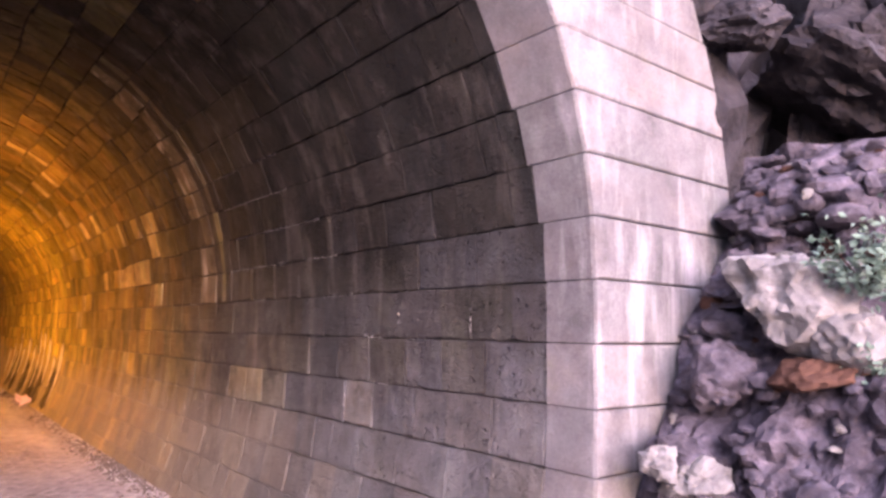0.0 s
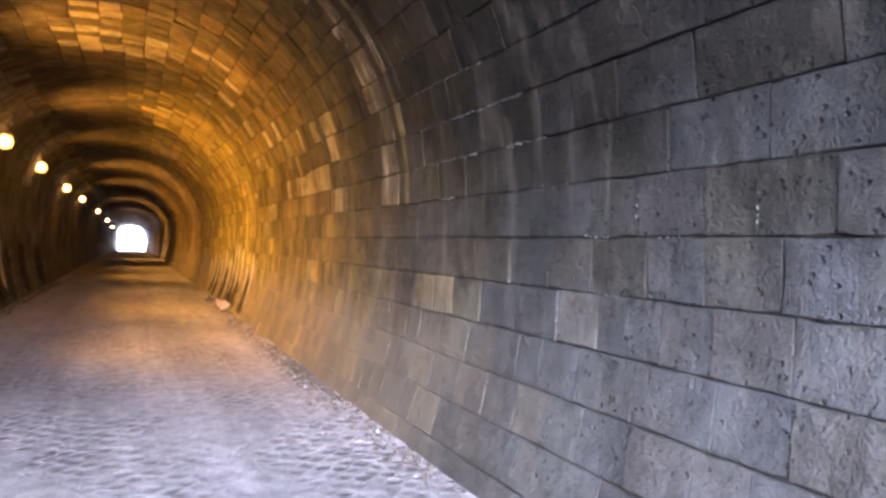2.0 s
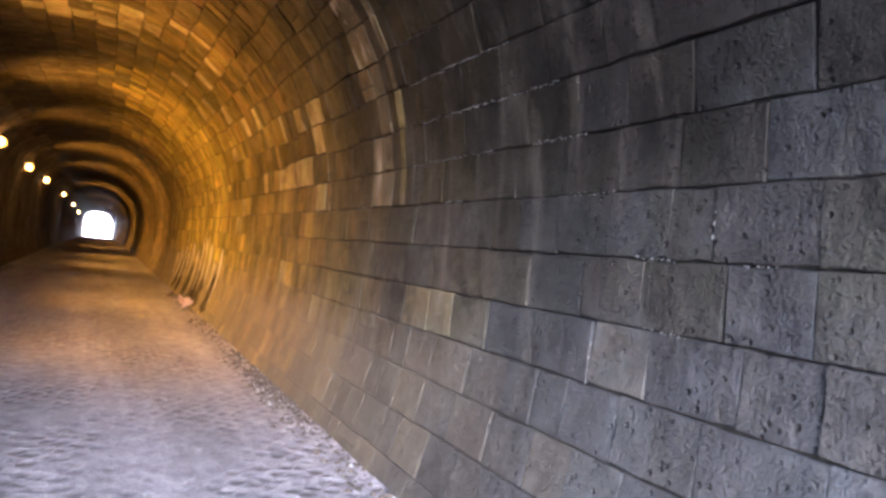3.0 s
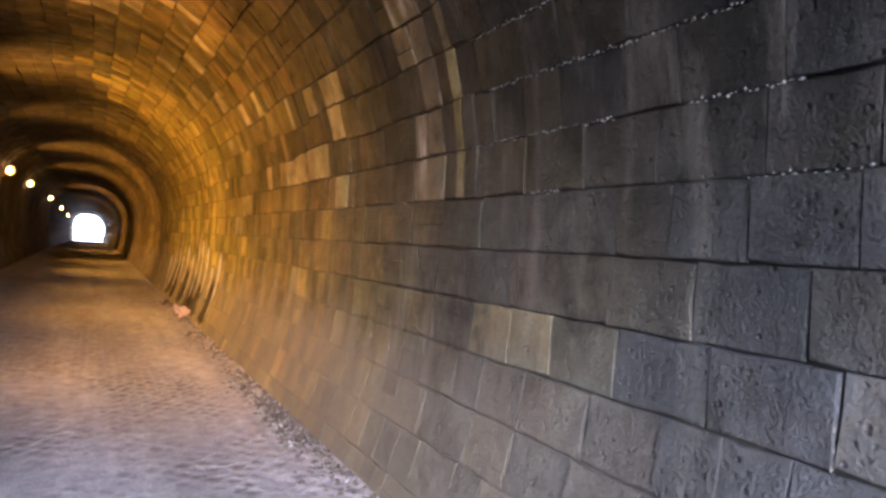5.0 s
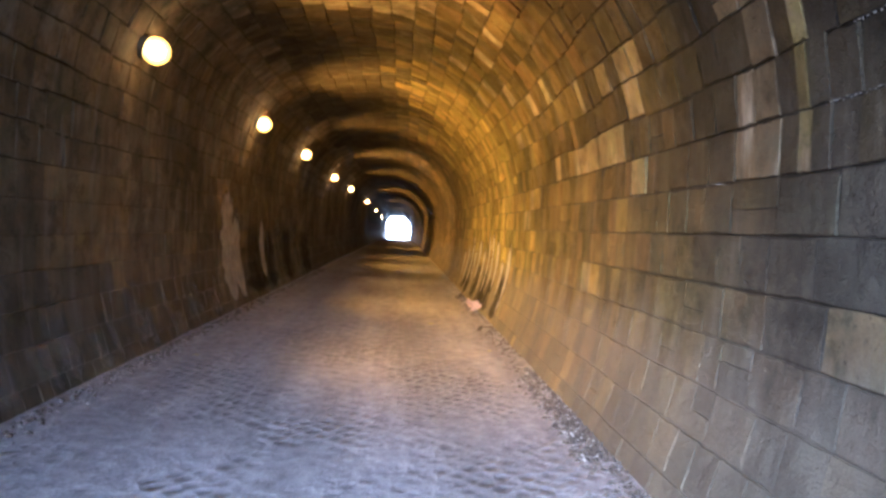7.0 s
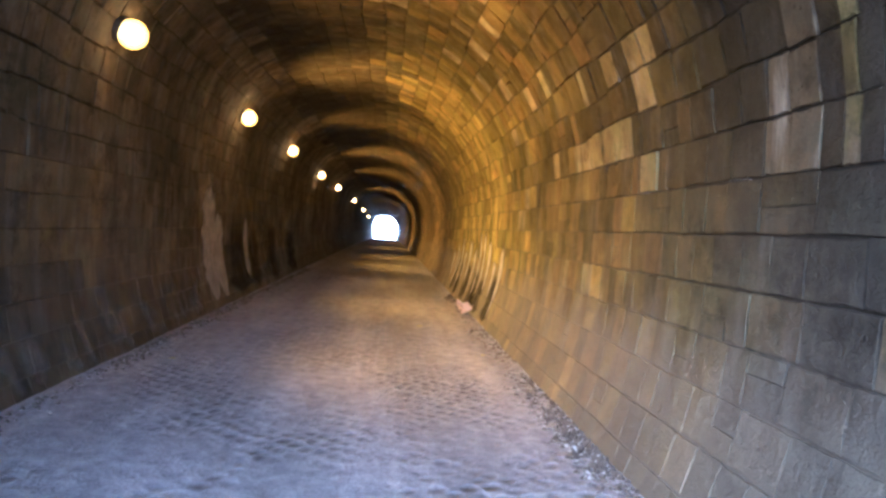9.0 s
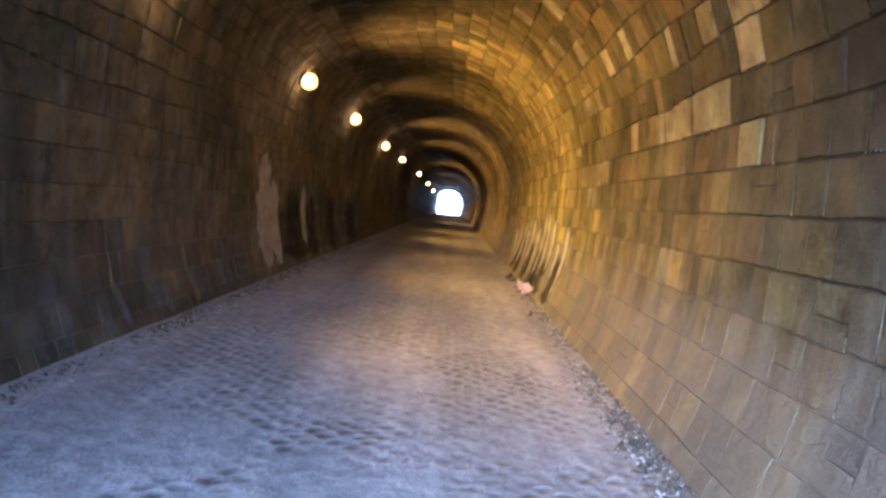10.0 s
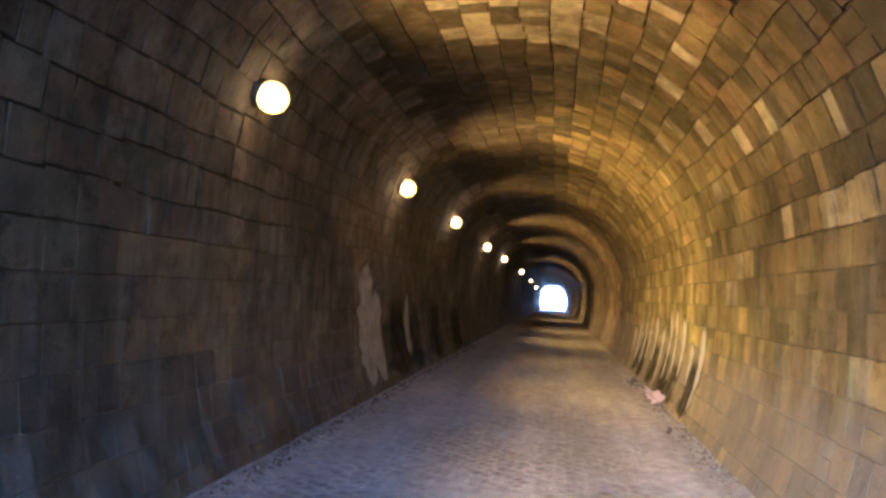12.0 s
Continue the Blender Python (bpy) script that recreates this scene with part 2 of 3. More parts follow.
skin(LIME, 0.95, 0.5)
skin(GREY_LIME, 0.6, 0.45)
skin(SEEP, 0.75)
COAT = simple("lime_coat", (0.24, 0.22, 0.185), (0.5, 0.46, 0.39), 5, 0.9, 0.03, 0.9, 25)
skin(COAT, 0.9, 0.85)
WHITE_LIME = simple("white_lime", (0.09, 0.085, 0.076), (0.23, 0.22, 0.2), 20)
CRUMB = simple("dark_crumbs", (0.06, 0.048, 0.038), (0.17, 0.14, 0.11), 5)
DIRT = simple("earth", (0.16, 0.13, 0.10), (0.28, 0.24, 0.19), 3)
# near-black cut rock: shade of the hollows behind the boulders is in its colour
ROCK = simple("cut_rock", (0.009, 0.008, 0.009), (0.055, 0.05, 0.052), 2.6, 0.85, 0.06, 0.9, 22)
PEBBLE = simple("pebble", (0.30, 0.28, 0.26), (0.55, 0.52, 0.48), 6)


def gravel():
    m, nt, bsdf = material("packed_gravel")
    big = noise_of(nt, 0.7, (1, 0.5, 1), 5)
    col = ramp(nt, big, [(0.3, (0.345, 0.312, 0.305)), (0.7, (0.49, 0.445, 0.435))])
    lane = ramp(nt, noise_of(nt, 1.0, (1.6, 0.12, 1), 3), [(0.4, grey(0.72)), (0.65, grey(1.1))])
    col = mix(nt, col, lane, 0.7, "MULTIPLY")
    mid = noise_of(nt, 7.0, (1, 1, 1), 6)
    col = mix(nt, col, ramp(nt, mid, [(0.32, grey(0.68)), (0.68, grey(1.22))]), 0.9, "MULTIPLY")
    fine = noise_of(nt, 55.0, (1, 1, 1), 4)
    col = mix(nt, col, ramp(nt, fine, [(0.3, grey(0.65)), (0.72, grey(1.35))]), 0.8, "MULTIPLY")
    turn = nt.nodes.new("ShaderNodeVectorRotate")
    turn.inputs["Angle"].default_value = radians(38)
    nt.links.new(position(nt, (1, 1, 1)), turn.inputs["Vector"])
    size = nt.nodes.new("ShaderNodeVectorMath")
    size.operation = "MULTIPLY"
    size.inputs[1].default_value = (9.0, 7.0, 1.0)
    nt.links.new(turn.outputs[0], size.inputs[0])
    tread = nt.nodes.new("ShaderNodeTexVoronoi")
    tread.inputs["Scale"].default_value, tread.inputs["Randomness"].default_value = 1.0, 0.35
    nt.links.new(size.outputs[0], tread.inputs["Vector"])
    worn = ramp(nt, noise_of(nt, 0.9, (1, 0.6, 1), 3), [(0.42, grey(0)), (0.58, grey(1))])
    pit = ramp(nt, tread.outputs["Distance"], [(0.12, grey(0)), (0.5, grey(1))])
    dimple = mix(nt, (1, 1, 1), pit, worn)
    col = mix(nt, col, dimple, 0.42, "MULTIPLY")
    nt.links.new(col, bsdf.inputs["Base Color"])
    bsdf.inputs["Roughness"].default_value = 0.75
    relief = maths(nt, "ADD", maths(nt, "MULTIPLY", mid, 1.4), maths(nt, "ADD", maths(nt, "MULTIPLY", fine, 0.6), maths(nt, "MULTIPLY", dimple, 1.3)))
    bump(nt, bsdf, relief, 0.9, 0.025)
    return m


GRAVEL = gravel()


def plain(name, colour, rough=0.6, metal=0.0):
    m, nt, bsdf = material(name)
    n = noise_of(nt, 30.0)
    col = mix(nt, colour, ramp(nt, n, [(0.3, grey(0.8)), (0.7, grey(1.15))]), 1.0, "MULTIPLY")
    nt.links.new(col, bsdf.inputs["Base Color"])
    bsdf.inputs["Roughness"].default_value, bsdf.inputs["Metallic"].default_value = rough, metal
    return m


def glow(name, colour, strength):
    m, nt, bsdf = material(name)
    bsdf.inputs["Base Color"].default_value = (0.8, 0.8, 0.8, 1)
    bsdf.inputs["Emission Color"].default_value = (*colour, 1)
    bsdf.inputs["Emission Strength"].default_value = strength
    return m


CASING = plain("lamp_casing", (0.10, 0.095, 0.09), 0.5, 0.6)
BULB = glow("lamp_bulb", (1.0, 0.55, 0.16), 10.0)
GLOBE = glow("amber_glass", (1.0, 0.42, 0.03), 2.2)
GLOBE.node_tree.nodes["Principled BSDF"].inputs["Base Color"].default_value = (0.25, 0.09, 0.005, 1)
GLOBE.node_tree.nodes["Principled BSDF"].inputs["Alpha"].default_value = 0.35
BACKDROP = glow("distant_haze", (1.0, 0.97, 0.93), 3.0)
LEAF = plain("leaf", (0.12, 0.19, 0.14), 0.45)
PAPER = plain("paper", (0.62, 0.45, 0.40), 0.8)


# ------------------------------------------------------------------ mesh helpers
def mesh_object(name, verts, faces, mats, parent=None, smooth=False, slots=None):
    me = bpy.data.meshes.new(name)
    me.from_pydata([tuple(v) for v in verts], [], [tuple(f) for f in faces])
    for m in mats:
        me.materials.append(m)
    if slots is not None:
        me.polygons.foreach_set("material_index", slots)
    if smooth:
        me.polygons.foreach_set("use_smooth", [True] * len(me.polygons))
    me.update()
    ob = new(name, me)
    ob.parent = parent
    return ob


def part(name, bm, mat, parent, label="", smooth=False):
    me = bpy.data.meshes.new(name)
    bmesh.ops.recalc_face_normals(bm, faces=bm.faces)
    bm.to_mesh(me)
    bm.free()
    me.materials.append(mat)
    if smooth:
        me.polygons.foreach_set("use_smooth", [True] * len(me.polygons))
    ob = new(name, me)
    ob.parent = parent
    return tagged(ob, label)


def structure(ob, label, category):
    return tagged(ob, label, category, kind="structure")


def shell(s0, s1, y0, y1, inner, outer, steps=40, rows=2):
    """A thick curved strip of lining between two lengths along the outline."""
    verts, faces = [], []
    for j in range(rows + 1):
        y = y0 + (y1 - y0) * j / rows
        for d in (inner, outer):
            for i in range(steps + 1):
                x, z = at(s0 + (s1 - s0) * i / steps, d)
                verts.append((x, y, z + drop(y)))
    w = steps + 1
    for j in range(rows):
        for k in range(2):
            for i in range(steps):
                a = (j * 2 + k) * w + i
                b = a + 2 * w
                faces.append((a, a + 1, b + 1, b) if k else (a, b, b + 1, a + 1))
        for i in (0, steps):
            a, b = (j * 2) * w + i, (j * 2 + 1) * w + i
            faces.append((a, b, b + 2 * w, a + 2 * w))
    for j in (0, rows):
        for i in range(steps):
            a, b = (j * 2) * w + i, (j * 2 + 1) * w + i
            faces.append((a, a + 1, b + 1, b))
    return verts, faces


RNG = random.Random(7)
RIM = ((-1, -1), (-0.4, -1), (0.35, -1), (1, -1), (1, 0.1), (1, 1), (0.4, 1), (-0.3, 1), (-1, 1), (-1, -0.1))
BLOCK_FACES = [(r * 10 + i, r * 10 + (i + 1) % 10, r * 10 + 10 + (i + 1) % 10, r * 10 + 10 + i) for r in (0, 1) for i in range(10)]
BLOCK_FACES += [(20, 21, 22, 29), (22, 23, 24, 29), (29, 24, 27, 28), (24, 25, 26, 27)]


def block_local(length, height, rng):
    """Thirty points of one dressed block with worn arrises, in metres along, up and out of the wall."""
    pts, off = [], rng.uniform(-0.004, 0.005)
    chips = [(rng.uniform(0.0, 0.003) + (rng.random() < 0.22) * rng.uniform(0.004, 0.012), rng.uniform(0.0, 0.004) + (rng.random() < 0.22) * rng.uniform(0.004, 0.011)) for k in RIM]
    tilt = rng.uniform(-0.004, 0.004), rng.uniform(-0.004, 0.004)
    for w, inset, level in ((-0.05, 0.0008, 0.001), (-0.005, 0.001, 0.0015), (0.0, 0.003, 0.005)):
        for (a, b), (cu, cv) in zip(RIM, chips):
            k = 0.0 if w < -0.04 else 1.0
            eu, ev = (cu if abs(a) == 1 else 0.0), (cv if abs(b) == 1 else 0.0)
            pts.append((a * (length / 2 - inset - eu * k), b * (height / 2 - level - ev * k), w + off + k * (tilt[0] * a + tilt[1] * b + rng.uniform(-0.0015, 0.0015))))
    return pts


def block_world(s0, s1, y0, y1, rng):
    sm, ym = (s0 + s1) / 2, (y0 + y1) / 2
    x0, z0 = at(s0)
    x1, z1 = at(s1)
    h = math.hypot(x1 - x0, z1 - z0)
    up = ((x1 - x0) / h, (z1 - z0) / h)
    nrm = (-up[1], up[0])
    cx, cz = (x0 + x1) / 2, (z0 + z1) / 2
    return [(cx + up[0] * v + nrm[0] * w, ym + u, cz + up[1] * v + nrm[1] * w) for u, v, w in block_local(y1 - y0, h, rng)]


# courses: their edges along the outline, so that one joint lies at 1.58 m on the right wall
FIRST = float(np.interp(0.155, OUT[:49, 1], RUN[:49]))
EDGES = [0.0] + [FIRST + COURSE * i for i in range(int((TOTAL - FIRST) / COURSE) + 1)]
if TOTAL - EDGES[-1] > 0.08:
    EDGES.append(TOTAL)
S_RIGHT = EDGES[7]
S_LEFT = min(EDGES, key=lambda e: abs(e - (TOTAL - SPRING)))
# upright joints seen in the courses beside the mouth, from 0.725 m upwards
JOINTS = {
    3: [2.595, 2.95, 3.29, 3.77, 4.2, 4.55, 4.8, 5.07, 5.47],
    4: [2.595, 2.97, 3.34, 3.64, 4.07, 4.43, 4.88, 5.34, 5.77, 6.12, 6.5],
    5: [2.595, 3.03, 3.39, 3.73, 4.15, 4.53, 4.97, 5.41],
    6: [2.595, 2.82, 3.14, 3.4, 3.81, 4.03, 4.4, 4.76, 5.1],
    7: [2.595, 3.1, 3.62, 4.0, 4.36, 4.72, 5.19, 5.62],
    8: [2.595, 2.9, 3.45, 3.95, 4.31, 4.65, 5.08],
}
FAR, Y_IN = 60.0, PORTAL + RING
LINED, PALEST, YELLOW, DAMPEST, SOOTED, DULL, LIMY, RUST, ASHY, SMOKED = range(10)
# single pale stones of the vault (length along the outline, y), and patches of them with their half sizes
PALE_ONES = [(4.25, 13.45), (3.95, 12.3), (3.42, 12.75), (3.13, 11.9), (3.92, 11.6), (4.3, 11.1), (4.62, 11.1), (3.6, 14.1), (2.85, 13.3)]
PALE_PATCHES = [(5.75, 0.6, 12.0, 0.65), (5.9, 0.35, 10.6, 0.35), (4.9, 0.3, 11.6, 0.3)]


def ring_back(s):
    """Where the ring's stones end inside the tunnel: deeper towards the crown."""
    return PORTAL + RING + 0.10 * min(1.0, max(0.0, (at(s)[1] - 1.9) / 0.9))


def blocks():
    """All blocks as (course, s0, s1, y0, y1, material index)."""
    made = []
    for c in range(len(EDGES) - 1):
        s0, s1 = EDGES[c], EDGES[c + 1]
        sm = (s0 + s1) / 2
        ys = list(JOINTS.get(c, [Y_IN]))
        if len(ys) == 1:
            ys.append(ys[0] + RNG.uniform(0.15, 0.5))
        while ys[-1] < FAR:
            y = ys[-1]
            ys.append(y + (RNG.uniform(0.25, 0.48) if y < 7.0 else RNG.uniform(0.15, 0.34) if y < 20 else RNG.uniform(0.3, 0.6)))
        if 8 <= c <= 18:
            ys = [ring_back(sm), 2.81] + [v for v in ys if v > 2.92]
        if 7 <= c <= 15:
            a, d = max(v for v in ys if v < 6.5), min(v for v in ys if v > 7.3)
            wob = RNG.uniform(-0.012, 0.012)
            ys = [v for v in ys if v < 6.5] + ([6.56 + wob] if 6.56 - a > 0.12 else []) + [6.70 + wob, 6.80 + wob, 6.95 + wob, 7.17 + wob] + [v for v in ys if v > 7.3]
        for y0, y1 in zip(ys, ys[1:]):
            y, kind = (y0 + y1) / 2, LINED
            lot = RNG.random()
            if 7 <= c <= 15 and 6.60 < y < 7.3 and (y1 - y0 < 0.2 or y0 > 6.9):
                kind = LIMY if y > 6.9 or 6.70 < y < 6.80 else LINED
            elif c == 4 and 5.77 <= y <= 6.5:
                kind = DULL
            elif c == 4 and 4.07 <= y <= 4.43:
                kind = ASHY
            elif any(s0 < ps < s1 and y0 < py < y1 for ps, py in PALE_ONES):
                kind = PALEST
            elif (c == 8 and 9.5 < y < 10.8) or (sm < TOTAL * 0.35 and 8.5 < y < 14 and lot > 0.94):
                kind = YELLOW
            elif any(abs(y - my) < hy and abs(sm - ms) < hs and lot < 0.65 for ms, hs, my, hy in PALE_PATCHES):
                kind = PALEST
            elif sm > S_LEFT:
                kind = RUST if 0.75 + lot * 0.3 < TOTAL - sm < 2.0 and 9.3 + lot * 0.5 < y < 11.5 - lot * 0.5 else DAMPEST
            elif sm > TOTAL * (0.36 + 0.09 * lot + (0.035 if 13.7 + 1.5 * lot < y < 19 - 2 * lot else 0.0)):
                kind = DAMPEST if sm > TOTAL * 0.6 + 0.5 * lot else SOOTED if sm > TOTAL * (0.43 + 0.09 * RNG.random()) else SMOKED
            a, d = s0, s1
            if y > 6.6 and c >= 8 and sm < S_LEFT:
                a += 0.05 * noise.noise((y * 1.3, c * 5.3, 0.5)) if c > 8 else 0.0
                d += 0.05 * noise.noise((y * 1.3, (c + 1) * 5.3, 0.5)) if s1 < S_LEFT - 0.01 else 0.0
            if y > 6.6 and y1 - y0 > 0.17 and sm < S_LEFT:
                a, d = a + RNG.uniform(0.0, 0.007), d - RNG.uniform(0.0, 0.007)
                y0, y1 = y0 + RNG.uniform(0.0, 0.004), y1 - RNG.uniform(0.0, 0.004)
                if y < 20 and c < 14 and RNG.random() < 0.10:
                    cut = a + (d - a) * RNG.uniform(0.38, 0.62)
                    made.append((c, a, cut, y0, y1, kind))
                    a = cut
            made.append((c, a, d, y0, y1, kind))
    return made


BLOCKS = blocks()
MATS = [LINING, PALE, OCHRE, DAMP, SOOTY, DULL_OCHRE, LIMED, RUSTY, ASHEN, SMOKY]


def joined(name, chosen, parent):
    verts, faces, slots = [], [], []
    for c, s0, s1, y0, y1, kind in chosen:
        base = len(verts)
        verts += block_world(s0, s1, y0, y1, RNG)
        faces += [tuple(i + base for i in f) for f in BLOCK_FACES]
        slots += [kind] * len(BLOCK_FACES)
    return mesh_object(name, verts, faces, MATS, parent, slots=slots)


# ------------------------------------------------------------------ the large structure
Y0 = PORTAL + RING
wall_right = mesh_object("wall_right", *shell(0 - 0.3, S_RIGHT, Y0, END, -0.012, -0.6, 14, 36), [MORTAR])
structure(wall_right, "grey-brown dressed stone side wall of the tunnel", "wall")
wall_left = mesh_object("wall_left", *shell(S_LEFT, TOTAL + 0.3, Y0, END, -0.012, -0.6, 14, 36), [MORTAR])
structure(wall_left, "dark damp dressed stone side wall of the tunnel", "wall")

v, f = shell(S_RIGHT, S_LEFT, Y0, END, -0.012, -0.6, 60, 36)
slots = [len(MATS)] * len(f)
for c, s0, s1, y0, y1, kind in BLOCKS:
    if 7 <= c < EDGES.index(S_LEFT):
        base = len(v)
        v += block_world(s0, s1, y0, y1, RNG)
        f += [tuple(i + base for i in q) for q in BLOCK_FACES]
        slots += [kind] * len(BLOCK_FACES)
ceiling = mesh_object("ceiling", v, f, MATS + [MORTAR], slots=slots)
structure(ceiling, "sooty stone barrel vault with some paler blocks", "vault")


def floor_mesh():
    ys = [-7.0 + 0.25 * i for i in range(36)]
    while ys[-1] < END + 4:
        ys.append(ys[-1] + (0.10 if ys[-1] < 18 else 0.5 if ys[-1] < 50 else 3.0))
    n = 48
    verts, faces = [], []
    for y in ys:
        for i in range(n + 1):
            x = XC - HALF - 0.1 + (2 * HALF + 0.2) * i / n
            e = abs(x - XC) / HALF
            z = 0.05 * max(0.0, e - 0.86) / 0.14
            z += 0.016 * noise.noise((x * 1.3, y * 0.9, 3.1)) + 0.008 * noise.noise((x * 5, y * 4, 1.7))
            verts.append((x, y, z + drop(y)))
    w = n + 1
    for j in range(len(ys) - 1):
        for i in range(n):
            a = j * w + i
            faces.append((a, a + 1, a + w + 1, a + w))
    return verts, faces


floor = mesh_object("floor", *floor_mesh(), [GRAVEL], smooth=True)
structure(floor, "packed grey gravel path with faint tread marks", "floor")
v = [(x, y, z) for y, z in ((-900, -0.12), (40, -0.12), (70, -0.75), (900, -0.75)) for x in (-900, 900)]
ground = mesh_object("ground", v, [(i, i + 1, i + 3, i + 2) for i in (0, 2, 4)], [DIRT])
structure(ground, "bare brown earth around the tunnel", "ground")

# portal arch: one stone to each course, from the inner outline to the back of the ring
portal_arch = new("portal_arch")
structure(portal_arch, "pale dressed stone arch round the tunnel mouth", "arch")


REACH = 3.5


def behind(s):
    """Where the joint at s meets the back of the ring: level on the flanks, radial at the crown."""
    x, z = at(s)
    side = 1 if x > XC else -1
    dx, dz = x - XC, max(0.0, z - SPRING)
    r = math.hypot(dx, dz)
    w = min(1.0, max(0.0, (math.atan2(dz, abs(dx)) - 0.75) / 0.6))
    gx, gz = side * (1 - w) + w * dx / r, w * dz / r
    k = 0.0
    while math.hypot(x + gx * k - XC, max(0.0, z + gz * k - SPRING)) < REACH:
        k += 0.005
    return x + gx * k, z + gz * k


def arch_stone(s0, s1):
    bm = bmesh.new()
    b, jit = 0.008, RNG.uniform(-0.006, 0.006)
    lo, hi = behind(s0), behind(s1)
    def ring(y, e, inner):
        t = e / 0.3
        ends = [(lo[k] + (hi[k] - lo[k]) * t, hi[k] + (lo[k] - hi[k]) * t) for k in (0, 1)]
        pts = (at(s0 + e, inner), at(s1 - e, inner), (ends[0][1], ends[1][1]), (ends[0][0], ends[1][0]))
        return [bm.verts.new((p[0], y, p[1])) for p in pts]
    worn = 0.022 + RNG.uniform(0.0, 0.012)
    r0 = ring(PORTAL + jit, 0.003 + b, -worn)
    rm = ring(PORTAL + 0.3 * worn + jit, 0.004, 0.003 - 0.3 * worn)
    r1 = ring(PORTAL + worn + jit, 0.003, 0.003)
    r2 = ring(ring_back((s0 + s1) / 2) - 0.003, 0.003, 0.003)
    bm.faces.new(r0)
    for a, c in ((r0, rm), (rm, r1), (r1, r2)):
        for i in range(4):
            bm.faces.new((a[i], a[(i + 1) % 4], c[(i + 1) % 4], c[i]))
    bm.faces.new(r2[::-1])
    return bm


for s0, s1 in zip(EDGES, EDGES[1:]):
    part("arch_stone", arch_stone(s0, s1), PORTAL_STONE, portal_arch)
v, f = shell(0, TOTAL, PORTAL + 0.02, PORTAL + RING - 0.01, -0.012, -1.05, 60, 1)
mesh_object("mortar_core", v, f, [MORTAR], portal_arch)


# added ring: trims the far opening where its brightness spreads
far_arch = mesh_object("portal_arch", *shell(-0.3, TOTAL + 0.3, END - 0.45, END + 0.05, 0.26, -0.8, 60, 1), [PORTAL_STONE])
structure(far_arch, "stone arch added to narrow the glare of the far mouth", "arch")


# ------------------------------------------------------------------ hill, cutting
def fractal(p, octaves=4):
    return noise.fractal(Vector(p), 0.9, 2.1, octaves)


def cliff_mesh():
    """The rock face above and beside the portal."""
    verts, faces, n, m = [], [], 72, 22
    for j in range(m + 1):
        for i in range(n + 1):
            a = math.pi * (-0.06 + 1.12 * i / n)
            r = 3.35 + 13.0 * (j / m) ** 1.6
            x, z = XC + r * math.cos(a), 1.6 + r * math.sin(a)
            k = min(1.0, j / 3)
            y = PORTAL + 0.22 + 0.25 * (r - 3.35) * 0.5 - k * 0.9 * abs(fractal((x * 0.55, 4.0, z * 0.55))) + k * 0.2 * fractal((x * 2.1, 9, z * 2.1))
            verts.append((x, y, z))
    for j in range(m):
        for i in range(n):
            a = j * (n + 1) + i
            faces.append((a, a + 1, a + n + 2, a + n + 1))
    return verts, faces


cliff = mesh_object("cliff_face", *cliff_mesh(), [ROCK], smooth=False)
structure(cliff, "rough grey rock face over the tunnel mouth", "rock face")


def bank_mesh(side):
    """The rock cutting beside the path, from its foot upwards."""
    verts, faces, n, m = [], [], 120, 64
    for j in range(m + 1):
        t = j / m
        for i in range(n + 1):
            y = PORTAL - 0.02 - 12.0 * (i / n) ** 1.5
            if side > 0:
                x = 2.25 + 0.5 * min(1, t * 3) + 2.6 * t + 1.6 * (i / n)
                z = -0.15 + (6.2 - 3.0 * min(1, i / n * 1.3)) * t
            else:
                x = -3.9 - 2.5 * t - 2.5 * (i / n)
                z = -0.15 + (5.6 - 1.6 * (i / n)) * t
            if t > 0.8:
                x += side * 60 * (t - 0.8) ** 1.4
            p = (x * 0.9, y * 0.9, z * 0.9)
            d = 0.34 * fractal(p, 3) + 0.20 * abs(fractal((x * 2.6, y * 2.6, z * 2.6), 3))
            d += 0.16 * (noise.voronoi((x * 1.9, y * 1.9, z * 1.9))[0][0] - 0.3) * -1.5
            k = min(1.0, 0.25 + i / 6)
            verts.append((x - side * d * k, y - 0.0, z + 0.12 * d))
    for j in range(m):
        for i in range(n):
            a = j * (n + 1) + i
            q = (a, a + 1, a + n + 2, a + n + 1)
            faces.append(q if side < 0 else q[::-1])
    return verts, faces


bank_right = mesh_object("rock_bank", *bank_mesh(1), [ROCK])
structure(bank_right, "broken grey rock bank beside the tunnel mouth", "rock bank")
# unseen bank, set high to keep low skylight off the right wall
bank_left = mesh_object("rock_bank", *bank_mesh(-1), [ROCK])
structure(bank_left, "unseen rock bank across the cutting, added to block low skylight", "rock bank")


def hill_mesh():
    verts, faces, n, m = [], [], 40, 40
    for j in range(m + 1):
        y = 4.4 + (END - 5.0) * j / m
        for i in range(n + 1):
            x = -60 + 120 * i / n
            k = math.sin(math.pi * min(1, max(0, j / m)) ) ** 0.4 if 0 < j < m else 0.0
            z = max(6.2 if abs(x) < 8 else 6.2 - 0.4 * (abs(x) - 8), -0.2) + (9 * k + 2 * fractal((x * 0.07, y * 0.07, 2))) * max(0.0, 1 - abs(x) / 60)
            verts.append((x, y, z))
    for j in range(m):
        for i in range(n):
            a = j * (n + 1) + i
            faces.append((a, a + 1, a + n + 2, a + n + 1))
    return verts, faces


HILL = simple("hill_scrub", (0.06, 0.08, 0.04), (0.16, 0.15, 0.09), 0.6)
hill = mesh_object("hillside", *hill_mesh(), [HILL], smooth=True)
structure(hill, "scrubby hillside over the tunnel", "hill")

